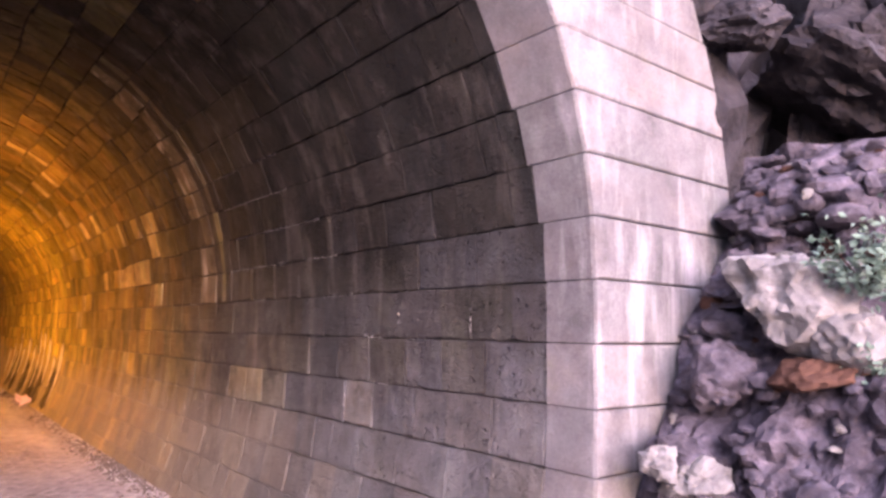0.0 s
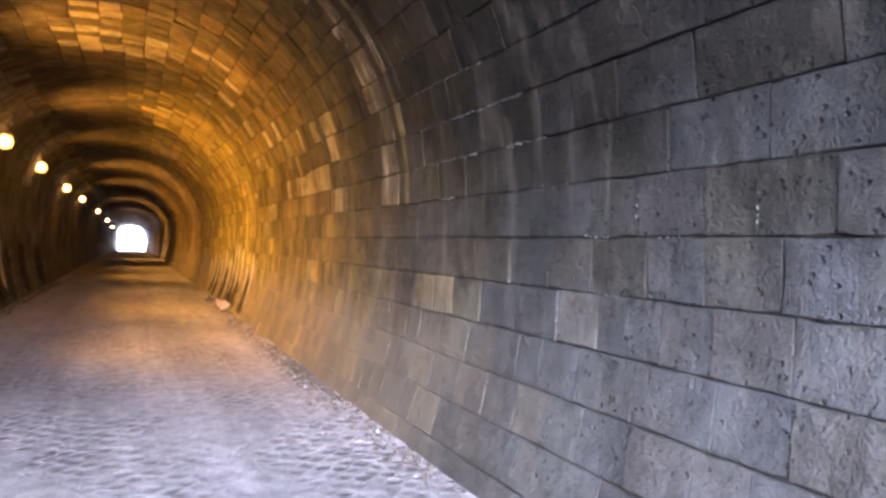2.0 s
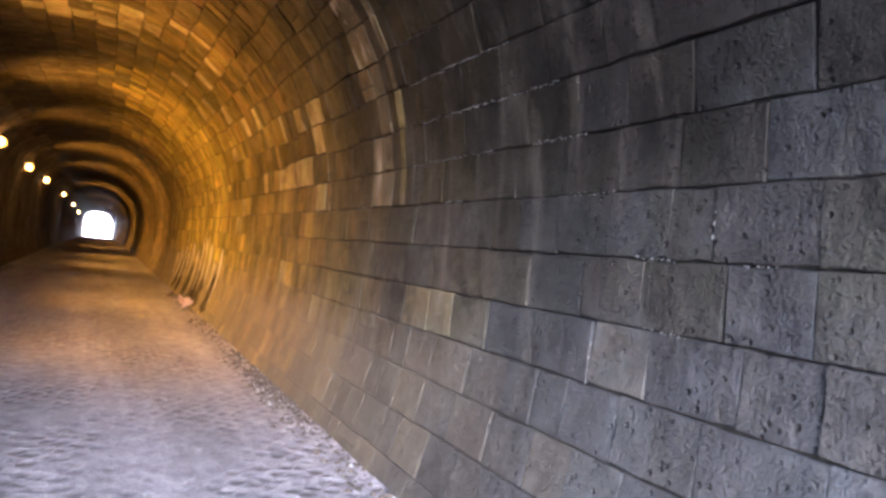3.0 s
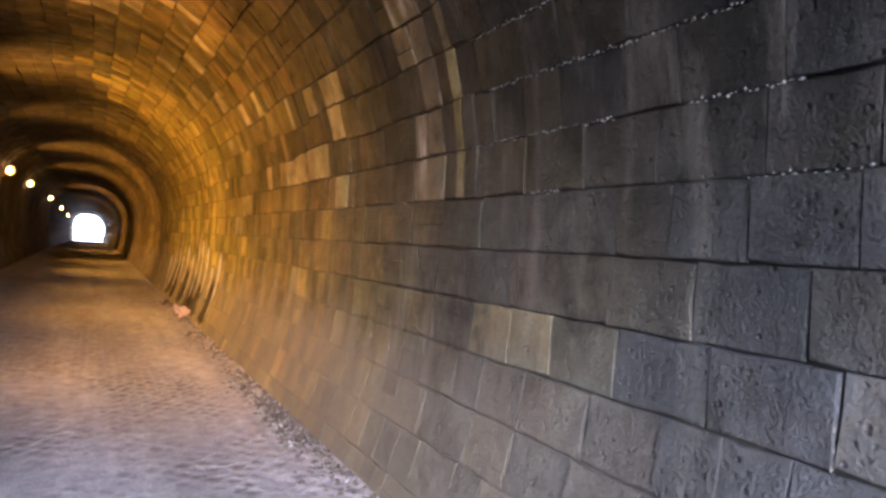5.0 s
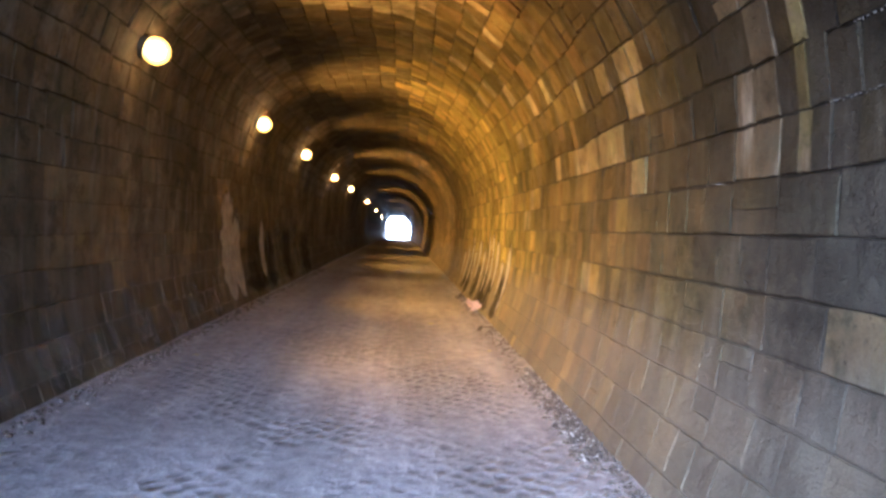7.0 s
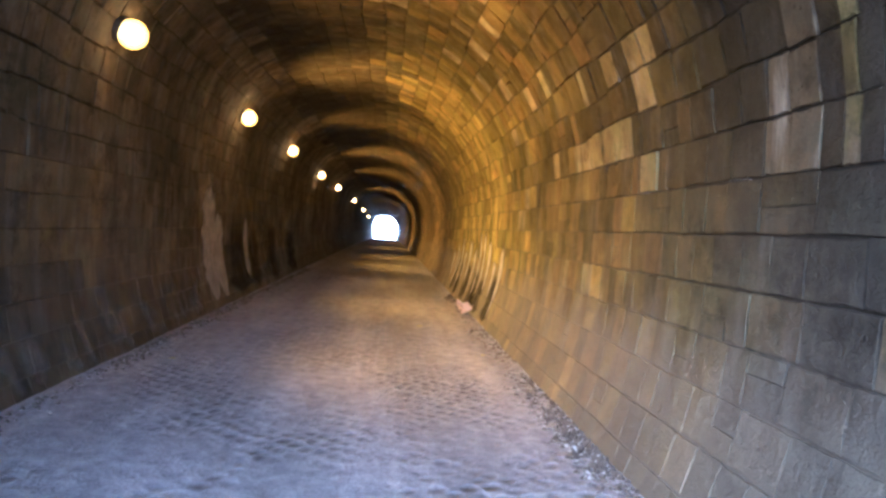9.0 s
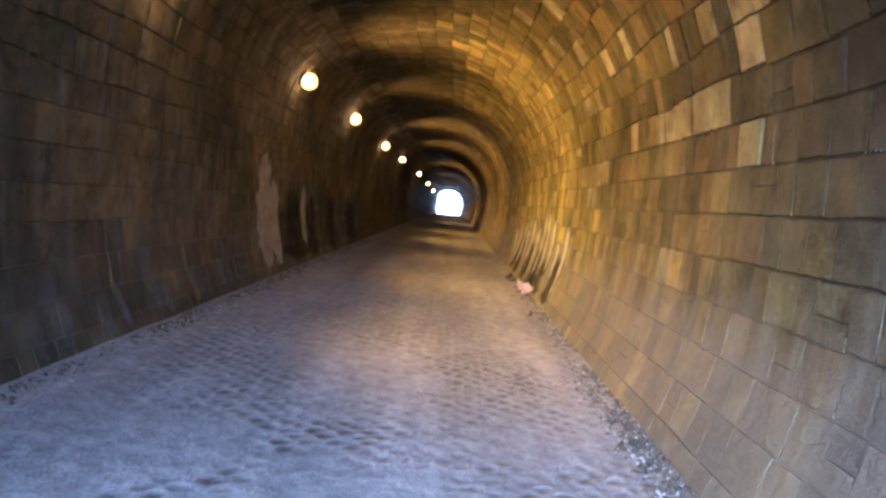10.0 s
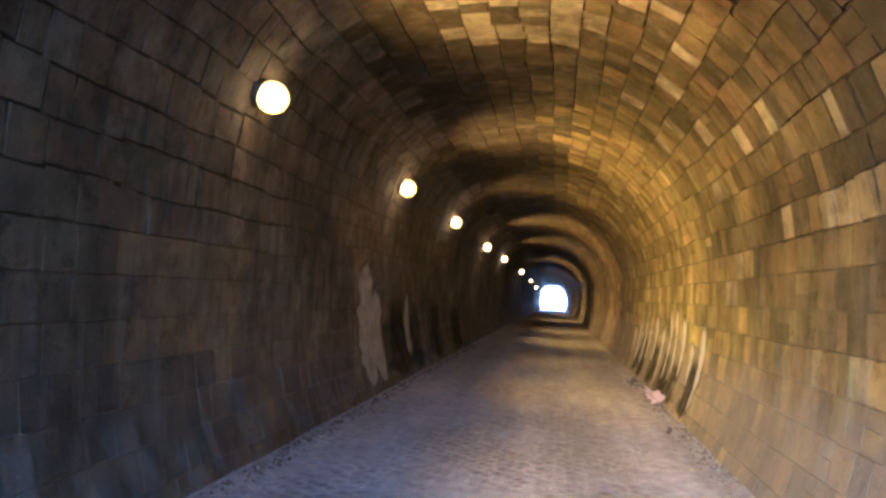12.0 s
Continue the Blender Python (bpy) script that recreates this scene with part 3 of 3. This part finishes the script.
# ------------------------------------------------------------------ lamps
def tunnel_lamp():
    """A round bulkhead lamp; its z axis points into the tunnel."""
    thing = new("tunnel_lamp")
    bm = bmesh.new()
    bmesh.ops.create_cone(bm, cap_ends=True, segments=24, radius1=0.135, radius2=0.12, depth=0.07, matrix=Matrix.Translation((0, 0, 0.035)))
    part("casing", bm, CASING, thing)
    bm = bmesh.new()
    bmesh.ops.create_uvsphere(bm, u_segments=24, v_segments=14, radius=0.14, matrix=Matrix.Translation((0, 0, 0.15)))
    globe = part("globe", bm, GLOBE, thing, "glowing amber glass globe", True)
    bm = bmesh.new()
    bmesh.ops.create_uvsphere(bm, u_segments=20, v_segments=12, radius=0.09, matrix=Matrix.Translation((0, 0, 0.15)))
    part("bulb", bm, BULB, globe, "white-hot lamp bulb", True)
    for k in range(3):
        bm = bmesh.new()
        bmesh.ops.create_cone(bm, cap_ends=True, segments=8, radius1=0.012, radius2=0.012, depth=0.03,
                              matrix=Matrix.Translation((0.125 * math.cos(k * 2.094), 0.125 * math.sin(k * 2.094), 0.02)))
        part("bolt", bm, CASING, thing)
    return tagged(thing, "round wall lamp with a glowing amber globe", "lamp", "lamps along the vault")


model = tunnel_lamp()
for k, (y, height, power) in enumerate(LAMPS):
    s_lamp = float(RUN[np.argmin(np.where(OUT[:, 0] < XC, abs(OUT[:, 1] - height), 99))])
    lx, lz = at(s_lamp, -0.01)
    ax, az = at(s_lamp, 0.30)
    nx, nz = (ax - lx) / 0.31, (az - lz) / 0.31
    lz += drop(y)
    turn = Vector((nx, 0, nz)).to_track_quat("Z", "Y").to_matrix().to_4x4()
    m = Matrix.Translation((lx, y, lz)) @ turn
    if k:
        copy_thing(model, m)
    else:
        model.matrix_basis = m
    light = new("lamp_light", bpy.data.lights.new("lamp_light", "SPOT"))
    light.data.spot_size, light.data.spot_blend, light.data.shadow_soft_size = radians(142), 1.0, 0.12
    light.data.energy, light.data.color = 320.0 * power, (1.0, 0.45, 0.04)
    light.matrix_world = look((lx + nx * 0.36, y, lz + nz * 0.36), (XC + HALF, y + 0.6, 2.85 + drop(y)))

# ------------------------------------------------------------------ stones of the side walls
def unit_block(rng):
    """A block of 0.42 by 0.285 m, to be scaled to the size that its course asks for."""
    me = bpy.data.meshes.new("stone_block")
    me.from_pydata(block_local(0.42, COURSE, rng), [], BLOCK_FACES)
    return me


def place_blocks(chosen, parent, proud=1.0):
    shared = {}
    for c, s0, s1, y0, y1, kind in chosen:
        key = (kind, RNG.randrange(8))
        if key not in shared:
            me = unit_block(RNG)
            me.materials.append(MATS[kind])
            shared[key] = me
        x0, z0 = at(s0)
        x1, z1 = at(s1)
        h = math.hypot(x1 - x0, z1 - z0)
        up = Vector(((x1 - x0) / h, 0, (z1 - z0) / h))
        out = Vector((-up.z, 0, up.x))
        m = Matrix(((0, up.x, out.x, (x0 + x1) / 2), (1, 0, 0, (y0 + y1) / 2), (0, up.z, out.z, (z0 + z1) / 2), (0, 0, 0, 1)))
        ob = new("stone_block", shared[key])
        ob.parent = parent
        ob.matrix_basis = m @ Matrix.Diagonal(((y1 - y0) / 0.42, h / COURSE, 0.3 if c <= 2 and y0 > 5.2 else 0.55 if y0 > 5.6 and proud == 1.0 else proud, 1))


right = [b for b in BLOCKS if b[0] < 7]
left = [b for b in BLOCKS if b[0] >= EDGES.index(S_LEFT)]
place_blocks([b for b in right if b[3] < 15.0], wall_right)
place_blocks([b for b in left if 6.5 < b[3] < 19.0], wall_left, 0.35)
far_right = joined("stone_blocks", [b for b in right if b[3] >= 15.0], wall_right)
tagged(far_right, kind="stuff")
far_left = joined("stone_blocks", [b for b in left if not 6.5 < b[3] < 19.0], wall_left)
tagged(far_left, kind="stuff")


# ------------------------------------------------------------------ lime on the stones
def crust(name, parent, y, width, s_top, s_foot, lean=0.0, seed=0.0, taper=0.5, mat=None, label="", thick=0.005):
    """A run of lime down the lining: a thin raised skin with uneven edges."""
    verts, faces, cover, n = [], [], [], max(10, int(abs(s_top - s_foot) / 0.025))
    for i in range(n + 1):
        t = i / n
        s = s_top + (s_foot - s_top) * t
        w = width * (1 - taper * t) * (0.75 + 0.6 * abs(noise.noise((s * 3.1, seed, 0.3)))) * min(1, 0.25 + 4 * (1 - t)) * min(1, 0.4 + 5 * t)
        m = y + lean * t + 0.035 * noise.noise((s * 1.8, seed, 7.7))
        ends = min(1.0, t * 3.5) * min(1.0, (1 - t) * 9)
        for u in (-0.6, -0.45, -0.3, -0.1, 0.1, 0.3, 0.45, 0.6):
            x, z = at(s, 0.0075 + (thick if abs(u) < 0.5 else -0.001))
            verts.append((x, m + u * w + w * 0.10 * noise.noise((s * 5, u * 3, seed + 5)), z))
            cover.append(ends * max(0.0, 1 - (abs(u) / 0.6) ** 2))
    for i in range(n):
        for k in range(7):
            a = i * 8 + k
            faces.append((a, a + 1, a + 9, a + 8))
    ob = mesh_object(name, verts, faces, [mat or LIME], parent, True)
    ob.data.attributes.new("cover", "FLOAT", "POINT").data.foreach_set("value", cover)
    return tagged(ob, label)


TONGUE = random.Random(3)
for k in range(6):
    crust("damp_stain", wall_right, 15.0 + 1.15 * k + TONGUE.uniform(-0.2, 0.2), TONGUE.uniform(0.6, 1.0), TONGUE.uniform(0.8, 1.2), 0.0, 0.2, 70.0 + k, -0.3, mat=SEEP, thick=0.002)
for k in range(12):
    crust("lime_run", wall_right, 14.6 + 0.66 * k + TONGUE.uniform(-0.18, 0.18), TONGUE.uniform(0.35, 0.65), TONGUE.uniform(1.1, 1.7), TONGUE.uniform(0.05, 0.45), TONGUE.uniform(-0.1, 0.3), 10.0 + k, 0.8)
for k, (y, w, top, foot) in enumerate([(17.3, 1.7, 1.6, 0.0), (18.6, 1.0, 1.5, 0.0), (20.8, 1.6, 1.6, 0.0), (24.0, 1.8, 1.5, 0.0)]):
    crust("damp_stain", wall_left, y, w, TOTAL - top, TOTAL - foot, 0.1, 60.0 + k, -0.4, mat=SEEP, thick=0.002, label="black damp stain on the stones")
for k, (y, w, top, foot) in enumerate([(17.9, 0.35, 1.6, 0.2), (18.5, 0.4, 1.5, 0.5), (19.6, 0.9, 1.9, 0.1), (22.3, 1.0, 1.8, 0.2)] + [(7.6 + 0.47 * k + 0.2 * (k % 2), 0.30 + 0.14 * (k * 5 % 3), 0.40 + 0.12 * (k * 7 % 5), 0.0) for k in range(15)]):
    crust("lime_run", wall_left, y, w, TOTAL - top, TOTAL - foot, 0.2, 40.0 + k, 0.4, label="grey lime run down damp stones", mat=GREY_LIME)


for k, (y, w, top, foot) in enumerate([(15.15, 1.0, 2.15, 0.05), (15.75, 0.7, 1.7, 0.05), (17.9, 0.5, 1.6, 0.3)]):
    crust("lime_run", wall_left, y, w, TOTAL - top, TOTAL - foot, 0.15, 90.0 + k, 0.2, label="pale lime coat with ragged edges", mat=COAT, thick=0.008)


def beads():
    """White lime sweated out of the joints."""
    rng, verts, faces = random.Random(11), [], []
    def bead(s, y, r, ru):
        base = len(verts)
        for u, v, d in ((-1, 0, 0), (0, -1, 0), (1, 0, 0), (0, 1, 0), (0, 0, 1)):
            x, z = at(s + v * r * rng.uniform(0.6, 1.2), 0.003 + d * r * 0.7)
            verts.append((x, y + u * ru * rng.uniform(0.7, 1.3), z))
        faces.extend(tuple(base + i for i in q) for q in ((0, 1, 4), (1, 2, 4), (2, 3, 4), (3, 0, 4)))
    for e, ya, yb, share in ((8, 4.6, 6.6, 0.5), (9, 4.8, 6.4, 0.8), (10, 5.2, 6.5, 0.8), (11, 5.2, 6.5, 0.7), (7, 4.3, 5.5, 0.35), (6, 2.7, 4.2, 0.03), (7, 5.5, 9.6, 0.06), (5, 3.3, 5.0, 0.08), (8, 6.6, 9.0, 0.1)):
        y = ya
        while y < yb:
            if noise.noise((y * 2.3, e * 3.7, 0)) > 0.35 - share:
                bead(EDGES[e] + rng.uniform(-0.008, 0.008), y, rng.uniform(0.003, 0.008), rng.uniform(0.004, 0.014))
            y += rng.uniform(0.012, 0.04)
    for c in (3, 4, 5, 6, 7):
        for y in JOINTS[c][1:]:
            if rng.random() < 0.14:
                a, z = rng.uniform(0, 0.4), EDGES[c]
                while a < rng.uniform(0.6, 1.0):
                    bead(z + a * COURSE, y + rng.uniform(-0.003, 0.003), rng.uniform(0.006, 0.016), rng.uniform(0.001, 0.003))
                    a += rng.uniform(0.06, 0.25)
    ob = mesh_object("lime_beads", verts, faces, [WHITE_LIME], wall_right)
    return tagged(ob, "white lime beads along the joints", kind="stuff")


beads()

# ------------------------------------------------------------------ debris along the walls
def crumbs(name, label, count, where, size, mat, seed):
    """Loose bits lying on the floor, too many to count."""
    rng, verts, faces = random.Random(seed), [], []
    for k in range(count):
        x, y, z = where(rng)
        base, r, turn = len(verts), rng.uniform(*size), rng.uniform(0, 6.28)
        for a, b, c in ((1, 0, 0), (0.3, 0.8, 0.1), (-0.9, 0.5, 0), (-0.7, -0.7, 0.1), (0.4, -0.9, 0), (0.1, 0.0, 0.8)):
            p, q = a * rng.uniform(0.7, 1.2) * r, b * rng.uniform(0.6, 1.1) * r
            verts.append((x + p * math.cos(turn) - q * math.sin(turn), y + p * math.sin(turn) + q * math.cos(turn), z + c * r))
        faces.extend(tuple(base + i for i in t) for t in ((0, 1, 5), (1, 2, 5), (2, 3, 5), (3, 4, 5), (4, 0, 5)))
    ob = mesh_object(name, verts, faces, [mat])
    return tagged(ob, label, "debris", kind="stuff")


def lift(x):
    return 0.05 * max(0.0, abs(x - XC) / HALF - 0.86) / 0.14 - 0.004


def foot_right(rng):
    x = 1.95 - abs(rng.gauss(0, 0.12))
    return x, rng.uniform(3.0, 20) if rng.random() < 0.6 else rng.gauss(9.3, 0.7), lift(x)


def foot_left(rng):
    x = -2.17 + abs(rng.gauss(0, 0.10))
    return x, rng.uniform(6.0, 26), lift(x)


def on_path(rng):
    x = rng.uniform(-2.0, 1.8)
    return x, rng.uniform(1.5, 16), lift(x)


crumbs("wall_foot_debris", "brown crumbs of stone and leaves along the wall", 1700, foot_right, (0.008, 0.036), CRUMB, 5)
crumbs("wall_foot_chips", "pale stone chips along the wall", 170, foot_right, (0.008, 0.03), PEBBLE, 6)
crumbs("wall_foot_debris", "brown crumbs of stone along the damp wall", 900, foot_left, (0.01, 0.04), CRUMB, 7)
crumbs("wall_foot_chips", "pale stone chips along the damp wall", 90, foot_left, (0.01, 0.03), PEBBLE, 8)
crumbs("path_gravel", "loose pale gravel on the path", 1500, on_path, (0.004, 0.012), PEBBLE, 9)


def litter():
    bm = bmesh.new()
    rng = random.Random(2)
    for k in range(5):
        a = rng.uniform(0, 6.28)
        c = Vector((rng.uniform(-0.06, 0.06), rng.uniform(-0.09, 0.09), 0.03 + 0.02 * k))
        u, w = Vector((math.cos(a), math.sin(a), 0.3)) * 0.10, Vector((-math.sin(a), math.cos(a), 0.5)) * 0.07
        q = [bm.verts.new(c + u * p + w * r + Vector((0, 0, rng.uniform(-0.02, 0.03)))) for p, r in ((-1, -1), (1, -1), (1, 1), (-1, 1))]
        bm.faces.new(q)
    low = min(v.co.z for v in bm.verts)
    for v in bm.verts:
        v.co.z -= low
    me = bpy.data.meshes.new("crumpled_paper")
    bm.to_mesh(me)
    bm.free()
    me.materials.append(PAPER)
    ob = new("crumpled_paper", me)
    ob.matrix_basis = pose(1.84, 16.48, 0.0)
    return tagged(ob, "crumpled pinkish paper lying at the wall's foot", "litter")


litter()


def fallen_leaf(x, y, size, turn):
    """A curled yellow leaf with its stalk."""
    bm = bmesh.new()
    rows = []
    for i in range(7):
        t = i / 6
        w = 0.42 * math.sin(math.pi * min(1.0, 0.06 + t * 0.94)) ** 0.8
        lift_up = 0.10 + 0.25 * (t - 0.5) ** 2
        rows.append([bm.verts.new(((t - 0.5) * size, u * w * size, (lift_up + 0.3 * abs(u) * w) * size)) for u in (-1, 0, 1)])
    for a, b in zip(rows, rows[1:]):
        for k in (0, 1):
            bm.faces.new((a[k], a[k + 1], b[k + 1], b[k]))
    thing = new("fallen_leaf")
    thing.matrix_basis = pose(x, y, lift(x), 0, 0, turn)
    part("blade", bm, YELLOW_LEAF, thing)
    bm = bmesh.new()
    bmesh.ops.create_cone(bm, cap_ends=True, segments=5, radius1=0.012 * size, radius2=0.02 * size, depth=0.5 * size,
                          matrix=Matrix.Translation((-0.7 * size, 0, 0.1 * size)) @ Matrix.Rotation(radians(80), 4, "Y"))
    part("stalk", bm, YELLOW_LEAF, thing)
    return tagged(thing, "curled yellow leaf lying on the gravel path", "leaf", "leaves on the path")


YELLOW_LEAF = plain("yellow_leaf", (0.55, 0.45, 0.10), 0.6)
for x, y, size, turn in ((0.97, 14.44, 0.11, 30), (1.08, 14.6, 0.08, 140), (-2.02, 27.6, 0.16, 70), (1.62, 12.3, 0.06, 200), (-1.7, 11.2, 0.06, 10)):
    fallen_leaf(x, y, size, turn)

# ------------------------------------------------------------------ rocks and plants beside the mouth
def boulder_mesh(seed):
    """A broken rock: a lump cut by random planes, with chipped, grainy faces."""
    rng = random.Random(int(seed * 100) + 5)
    planes = []
    for k in range(13):
        n = Vector((rng.gauss(0, 1), rng.gauss(0, 1), rng.gauss(0, 1))).normalized()
        planes.append((n, rng.uniform(0.55, 0.95)))
    bm = bmesh.new()
    bmesh.ops.create_icosphere(bm, subdivisions=4, radius=1.0)
    for v in bm.verts:
        d = v.co.normalized()
        r = min([1.1] + [h / max(0.08, n.dot(d)) for n, h in planes])
        r -= 0.06 * abs(noise.noise(d * 11.0 + Vector((seed, seed, 0))))
        r += 0.15 * noise.fractal(d * 2.6 + Vector((seed, 0, 0)), 0.8, 2.1, 5) - 0.07 * abs(noise.noise(d * 6.0 + Vector((0, seed, 0))))
        v.co = d * r
        v.co.z *= 0.8
    me = bpy.data.meshes.new("boulder")
    bm.to_mesh(me)
    bm.free()
    return me


BOULDER_STONE = simple("boulder_stone", (0.012, 0.0105, 0.0125), (0.12, 0.107, 0.122), 7.0, 0.85, 0.03, 0.9, 25)
PALE_ROCK = simple("pale_rock", (0.075, 0.072, 0.066), (0.235, 0.228, 0.21), 6.0, 0.85, 0.03, 0.9, 25)

backdrop = mesh_object("backdrop", [(-120, END + 14, -0.74), (120, END + 14, -0.74), (120, END + 14, 60), (-120, END + 14, 60)], [(0, 1, 2, 3)], [BACKDROP])
structure(backdrop, "hazy bright distance beyond the far mouth", "distance")

BROWN_ROCK = simple("brown_rock", (0.03, 0.016, 0.011), (0.10, 0.05, 0.033), 3.0, 0.9, 0.03, 0.9, 25)
SHAPES = {}


def boulder(x, y, z, r, mat, flat=1.0, turn=None):
    key = (mat.name, RNG.randrange(4))
    if key not in SHAPES:
        me = boulder_mesh(len(SHAPES) * 1.37)
        me.materials.append(mat)
        SHAPES[key] = me
    ob = new("boulder", SHAPES[key])
    a = RNG.uniform(0, 360) if turn is None else turn
    ob.matrix_basis = pose(x, y, z, RNG.uniform(-25, 25), RNG.uniform(-25, 25), a) @ Matrix.Diagonal((r, r * RNG.uniform(0.8, 1.1), r * flat, 1))
    say = {"cut_rock": "dark overhanging boulder in the rock face", "boulder_stone": "purplish grey broken boulder in the rock bank", "pale_rock": "pale weathered boulder in the rock bank", "brown_rock": "rust-brown crumbling boulder in the rock bank"}
    return tagged(ob, say[mat.name], "boulder", "boulders of the rock bank")


def front(z):
    """How far out the loose rocks lie at a height, beside the portal."""
    return 2.30 + 0.62 * max(0.0, z - 0.95)


for x, y, z, r, mat, flat in [
        (2.90, 1.76, 1.78, 0.33, PALE_ROCK, 1.0), (2.86, 1.50, 1.62, 0.20, PALE_ROCK, 1.0), (2.72, 2.05, 1.42, 0.19, BOULDER_STONE, 1.0), (2.50, 2.10, 1.10, 0.14, BOULDER_STONE, 0.9),
        (2.95, 2.02, 1.85, 0.20, BOULDER_STONE, 0.9), (3.20, 2.05, 2.22, 0.25, BOULDER_STONE, 0.7), (3.75, 1.85, 2.28, 0.42, BOULDER_STONE, 0.6),
        (2.80, 1.64, 1.46, 0.20, BROWN_ROCK, 0.6), (2.28, 2.05, 1.08, 0.11, PALE_ROCK, 1.0), (2.42, 2.0, 1.0, 0.15, PALE_ROCK, 0.8),
        (3.95, 1.75, 1.45, 0.28, BOULDER_STONE, 0.8), (3.1, 1.8, 0.95, 0.27, BOULDER_STONE, 0.9), (2.62, 1.95, 0.68, 0.26, BOULDER_STONE, 0.9),
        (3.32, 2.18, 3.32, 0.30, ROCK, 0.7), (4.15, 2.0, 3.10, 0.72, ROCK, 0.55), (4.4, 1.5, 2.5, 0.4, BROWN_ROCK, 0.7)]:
    boulder(x, y, z, r, mat, flat)


def scree_at(y, z):
    """How far out the slope of soil beside the portal lies."""
    d = 0.27 * fractal((3.1, y * 2.4, z * 2.4), 5) + 0.07 * noise.noise((y * 9, z * 9, 4.0))
    hold = min(1.0, max(0.0, (PORTAL - y) / 0.3))
    return front(z) + 0.16 + 0.10 * (PORTAL - y) - d * (0.35 + 0.65 * hold)


def scree():
    verts, faces, n, m = [], [], 70, 64
    for j in range(m + 1):
        z = -0.14 + 2.75 * j / m
        for i in range(n + 1):
            y = PORTAL - 0.02 - 2.6 * i / n
            verts.append((scree_at(y, z), y, z))
    for j in range(m):
        for i in range(n):
            a = j * (n + 1) + i
            faces.append((a, a + n + 1, a + n + 2, a + 1))
    return verts, faces


# the soil's near-black end paints in shaded gaps between the stones
SOIL = simple("purple_soil", (0.007, 0.006, 0.007), (0.125, 0.11, 0.127), 7.0, 0.9, 0.035, 1.0, 40)
slope = mesh_object("scree_slope", *scree(), [SOIL])
structure(slope, "purplish grey soil and scree beside the tunnel mouth", "scree")


def rubble(count, seed, sizes, mat, label):
    """Broken stones bedded in the scree, too many to count."""
    rng, verts, faces = random.Random(seed), [], []
    ball = bmesh.new()
    bmesh.ops.create_icosphere(ball, subdivisions=2, radius=1.0)
    shape = [v.co.copy() for v in ball.verts]
    tris = [tuple(v.index for v in f.verts) for f in ball.faces]
    ball.free()
    for k in range(count):
        planes = [(Vector((rng.gauss(0, 1), rng.gauss(0, 1), rng.gauss(0, 1))).normalized(), rng.uniform(0.4, 0.9)) for q in range(8)]
        y, z, r = PORTAL - 0.02 - 2.3 * rng.random() ** 1.6, rng.uniform(0.0, 2.55), rng.uniform(*sizes) * rng.uniform(0.6, 1.0)
        if r > PORTAL - y:
            y -= r
        x, base = scree_at(y, z), len(verts)
        flat = Vector((rng.uniform(0.7, 1.3), rng.uniform(0.7, 1.3), rng.uniform(0.5, 0.9)))
        for d in shape:
            q = d * min([1.0] + [h / max(0.1, n.dot(d)) for n, h in planes]) * r
            verts.append((x + q.x * flat.x, y + q.y * flat.y, z + q.z * flat.z))
        faces.extend(tuple(base + i for i in t) for t in tris)
    return tagged(mesh_object("rubble", verts, faces, [mat]), label, "rubble", kind="stuff")


rubble(520, 21, (0.03, 0.11), BOULDER_STONE, "purplish grey broken stones in the scree")
rubble(110, 22, (0.02, 0.07), PALE_ROCK, "pale broken stones in the scree")
rubble(70, 23, (0.03, 0.08), BROWN_ROCK, "rust-brown broken stones in the scree")


# ------------------------------------------------------------------ plants on the rocks
def bush(x, y, z, size, count, seed):
    rng = random.Random(seed)
    thing = new("bush")
    thing.matrix_basis = pose(x, y, z)
    verts, faces = [], []
    for k in range(9):
        tip = Vector((rng.uniform(-1, 0.6), rng.uniform(-1, 0.5), rng.uniform(0.1, 1.0))) * size
        d = tip.normalized()
        m = Matrix.Translation(tip / 2) @ d.to_track_quat("Z", "Y").to_matrix().to_4x4()
        stem = bmesh.new()
        bmesh.ops.create_cone(stem, cap_ends=True, segments=5, radius1=0.005, radius2=0.002, depth=tip.length, matrix=m)
        part("stem", stem, BROWN_ROCK, thing)
        for q in range(count // 9):
            c = tip * rng.uniform(0.35, 1.1) + Vector((rng.gauss(0, 1), rng.gauss(0, 1), rng.gauss(0, 1))) * size * 0.16
            u = Vector((rng.gauss(0, 1), rng.gauss(0, 1), rng.gauss(0, 0.6))).normalized()
            w = u.cross(Vector((rng.gauss(0, 1), rng.gauss(0, 1), rng.gauss(0, 1)))).normalized()
            s = rng.uniform(0.012, 0.026)
            base = len(verts)
            n = u.cross(w) * 0.15
            for p, e, g in ((0, 0, 0), (0.5, 0.32, 1), (1, 0, 0), (0.5, -0.32, 1)):
                verts.append(tuple(c + u * s * 1.8 * p + w * s * e * 1.6 + n * s * g))
            faces += [(base, base + 1, base + 2), (base, base + 2, base + 3)]
    leaves = mesh_object("leaves", verts, faces, [LEAF], thing)
    tagged(leaves, "small grey-green leaves")
    return tagged(thing, "small grey-green bush growing among the rocks", "bush", "bushes on the rock bank")


bush(2.80, 1.44, 1.80, 0.24, 720, 1)
bush(2.76, 1.46, 1.46, 0.13, 270, 2)
bush(3.6, 1.6, 2.0, 0.30, 360, 3)
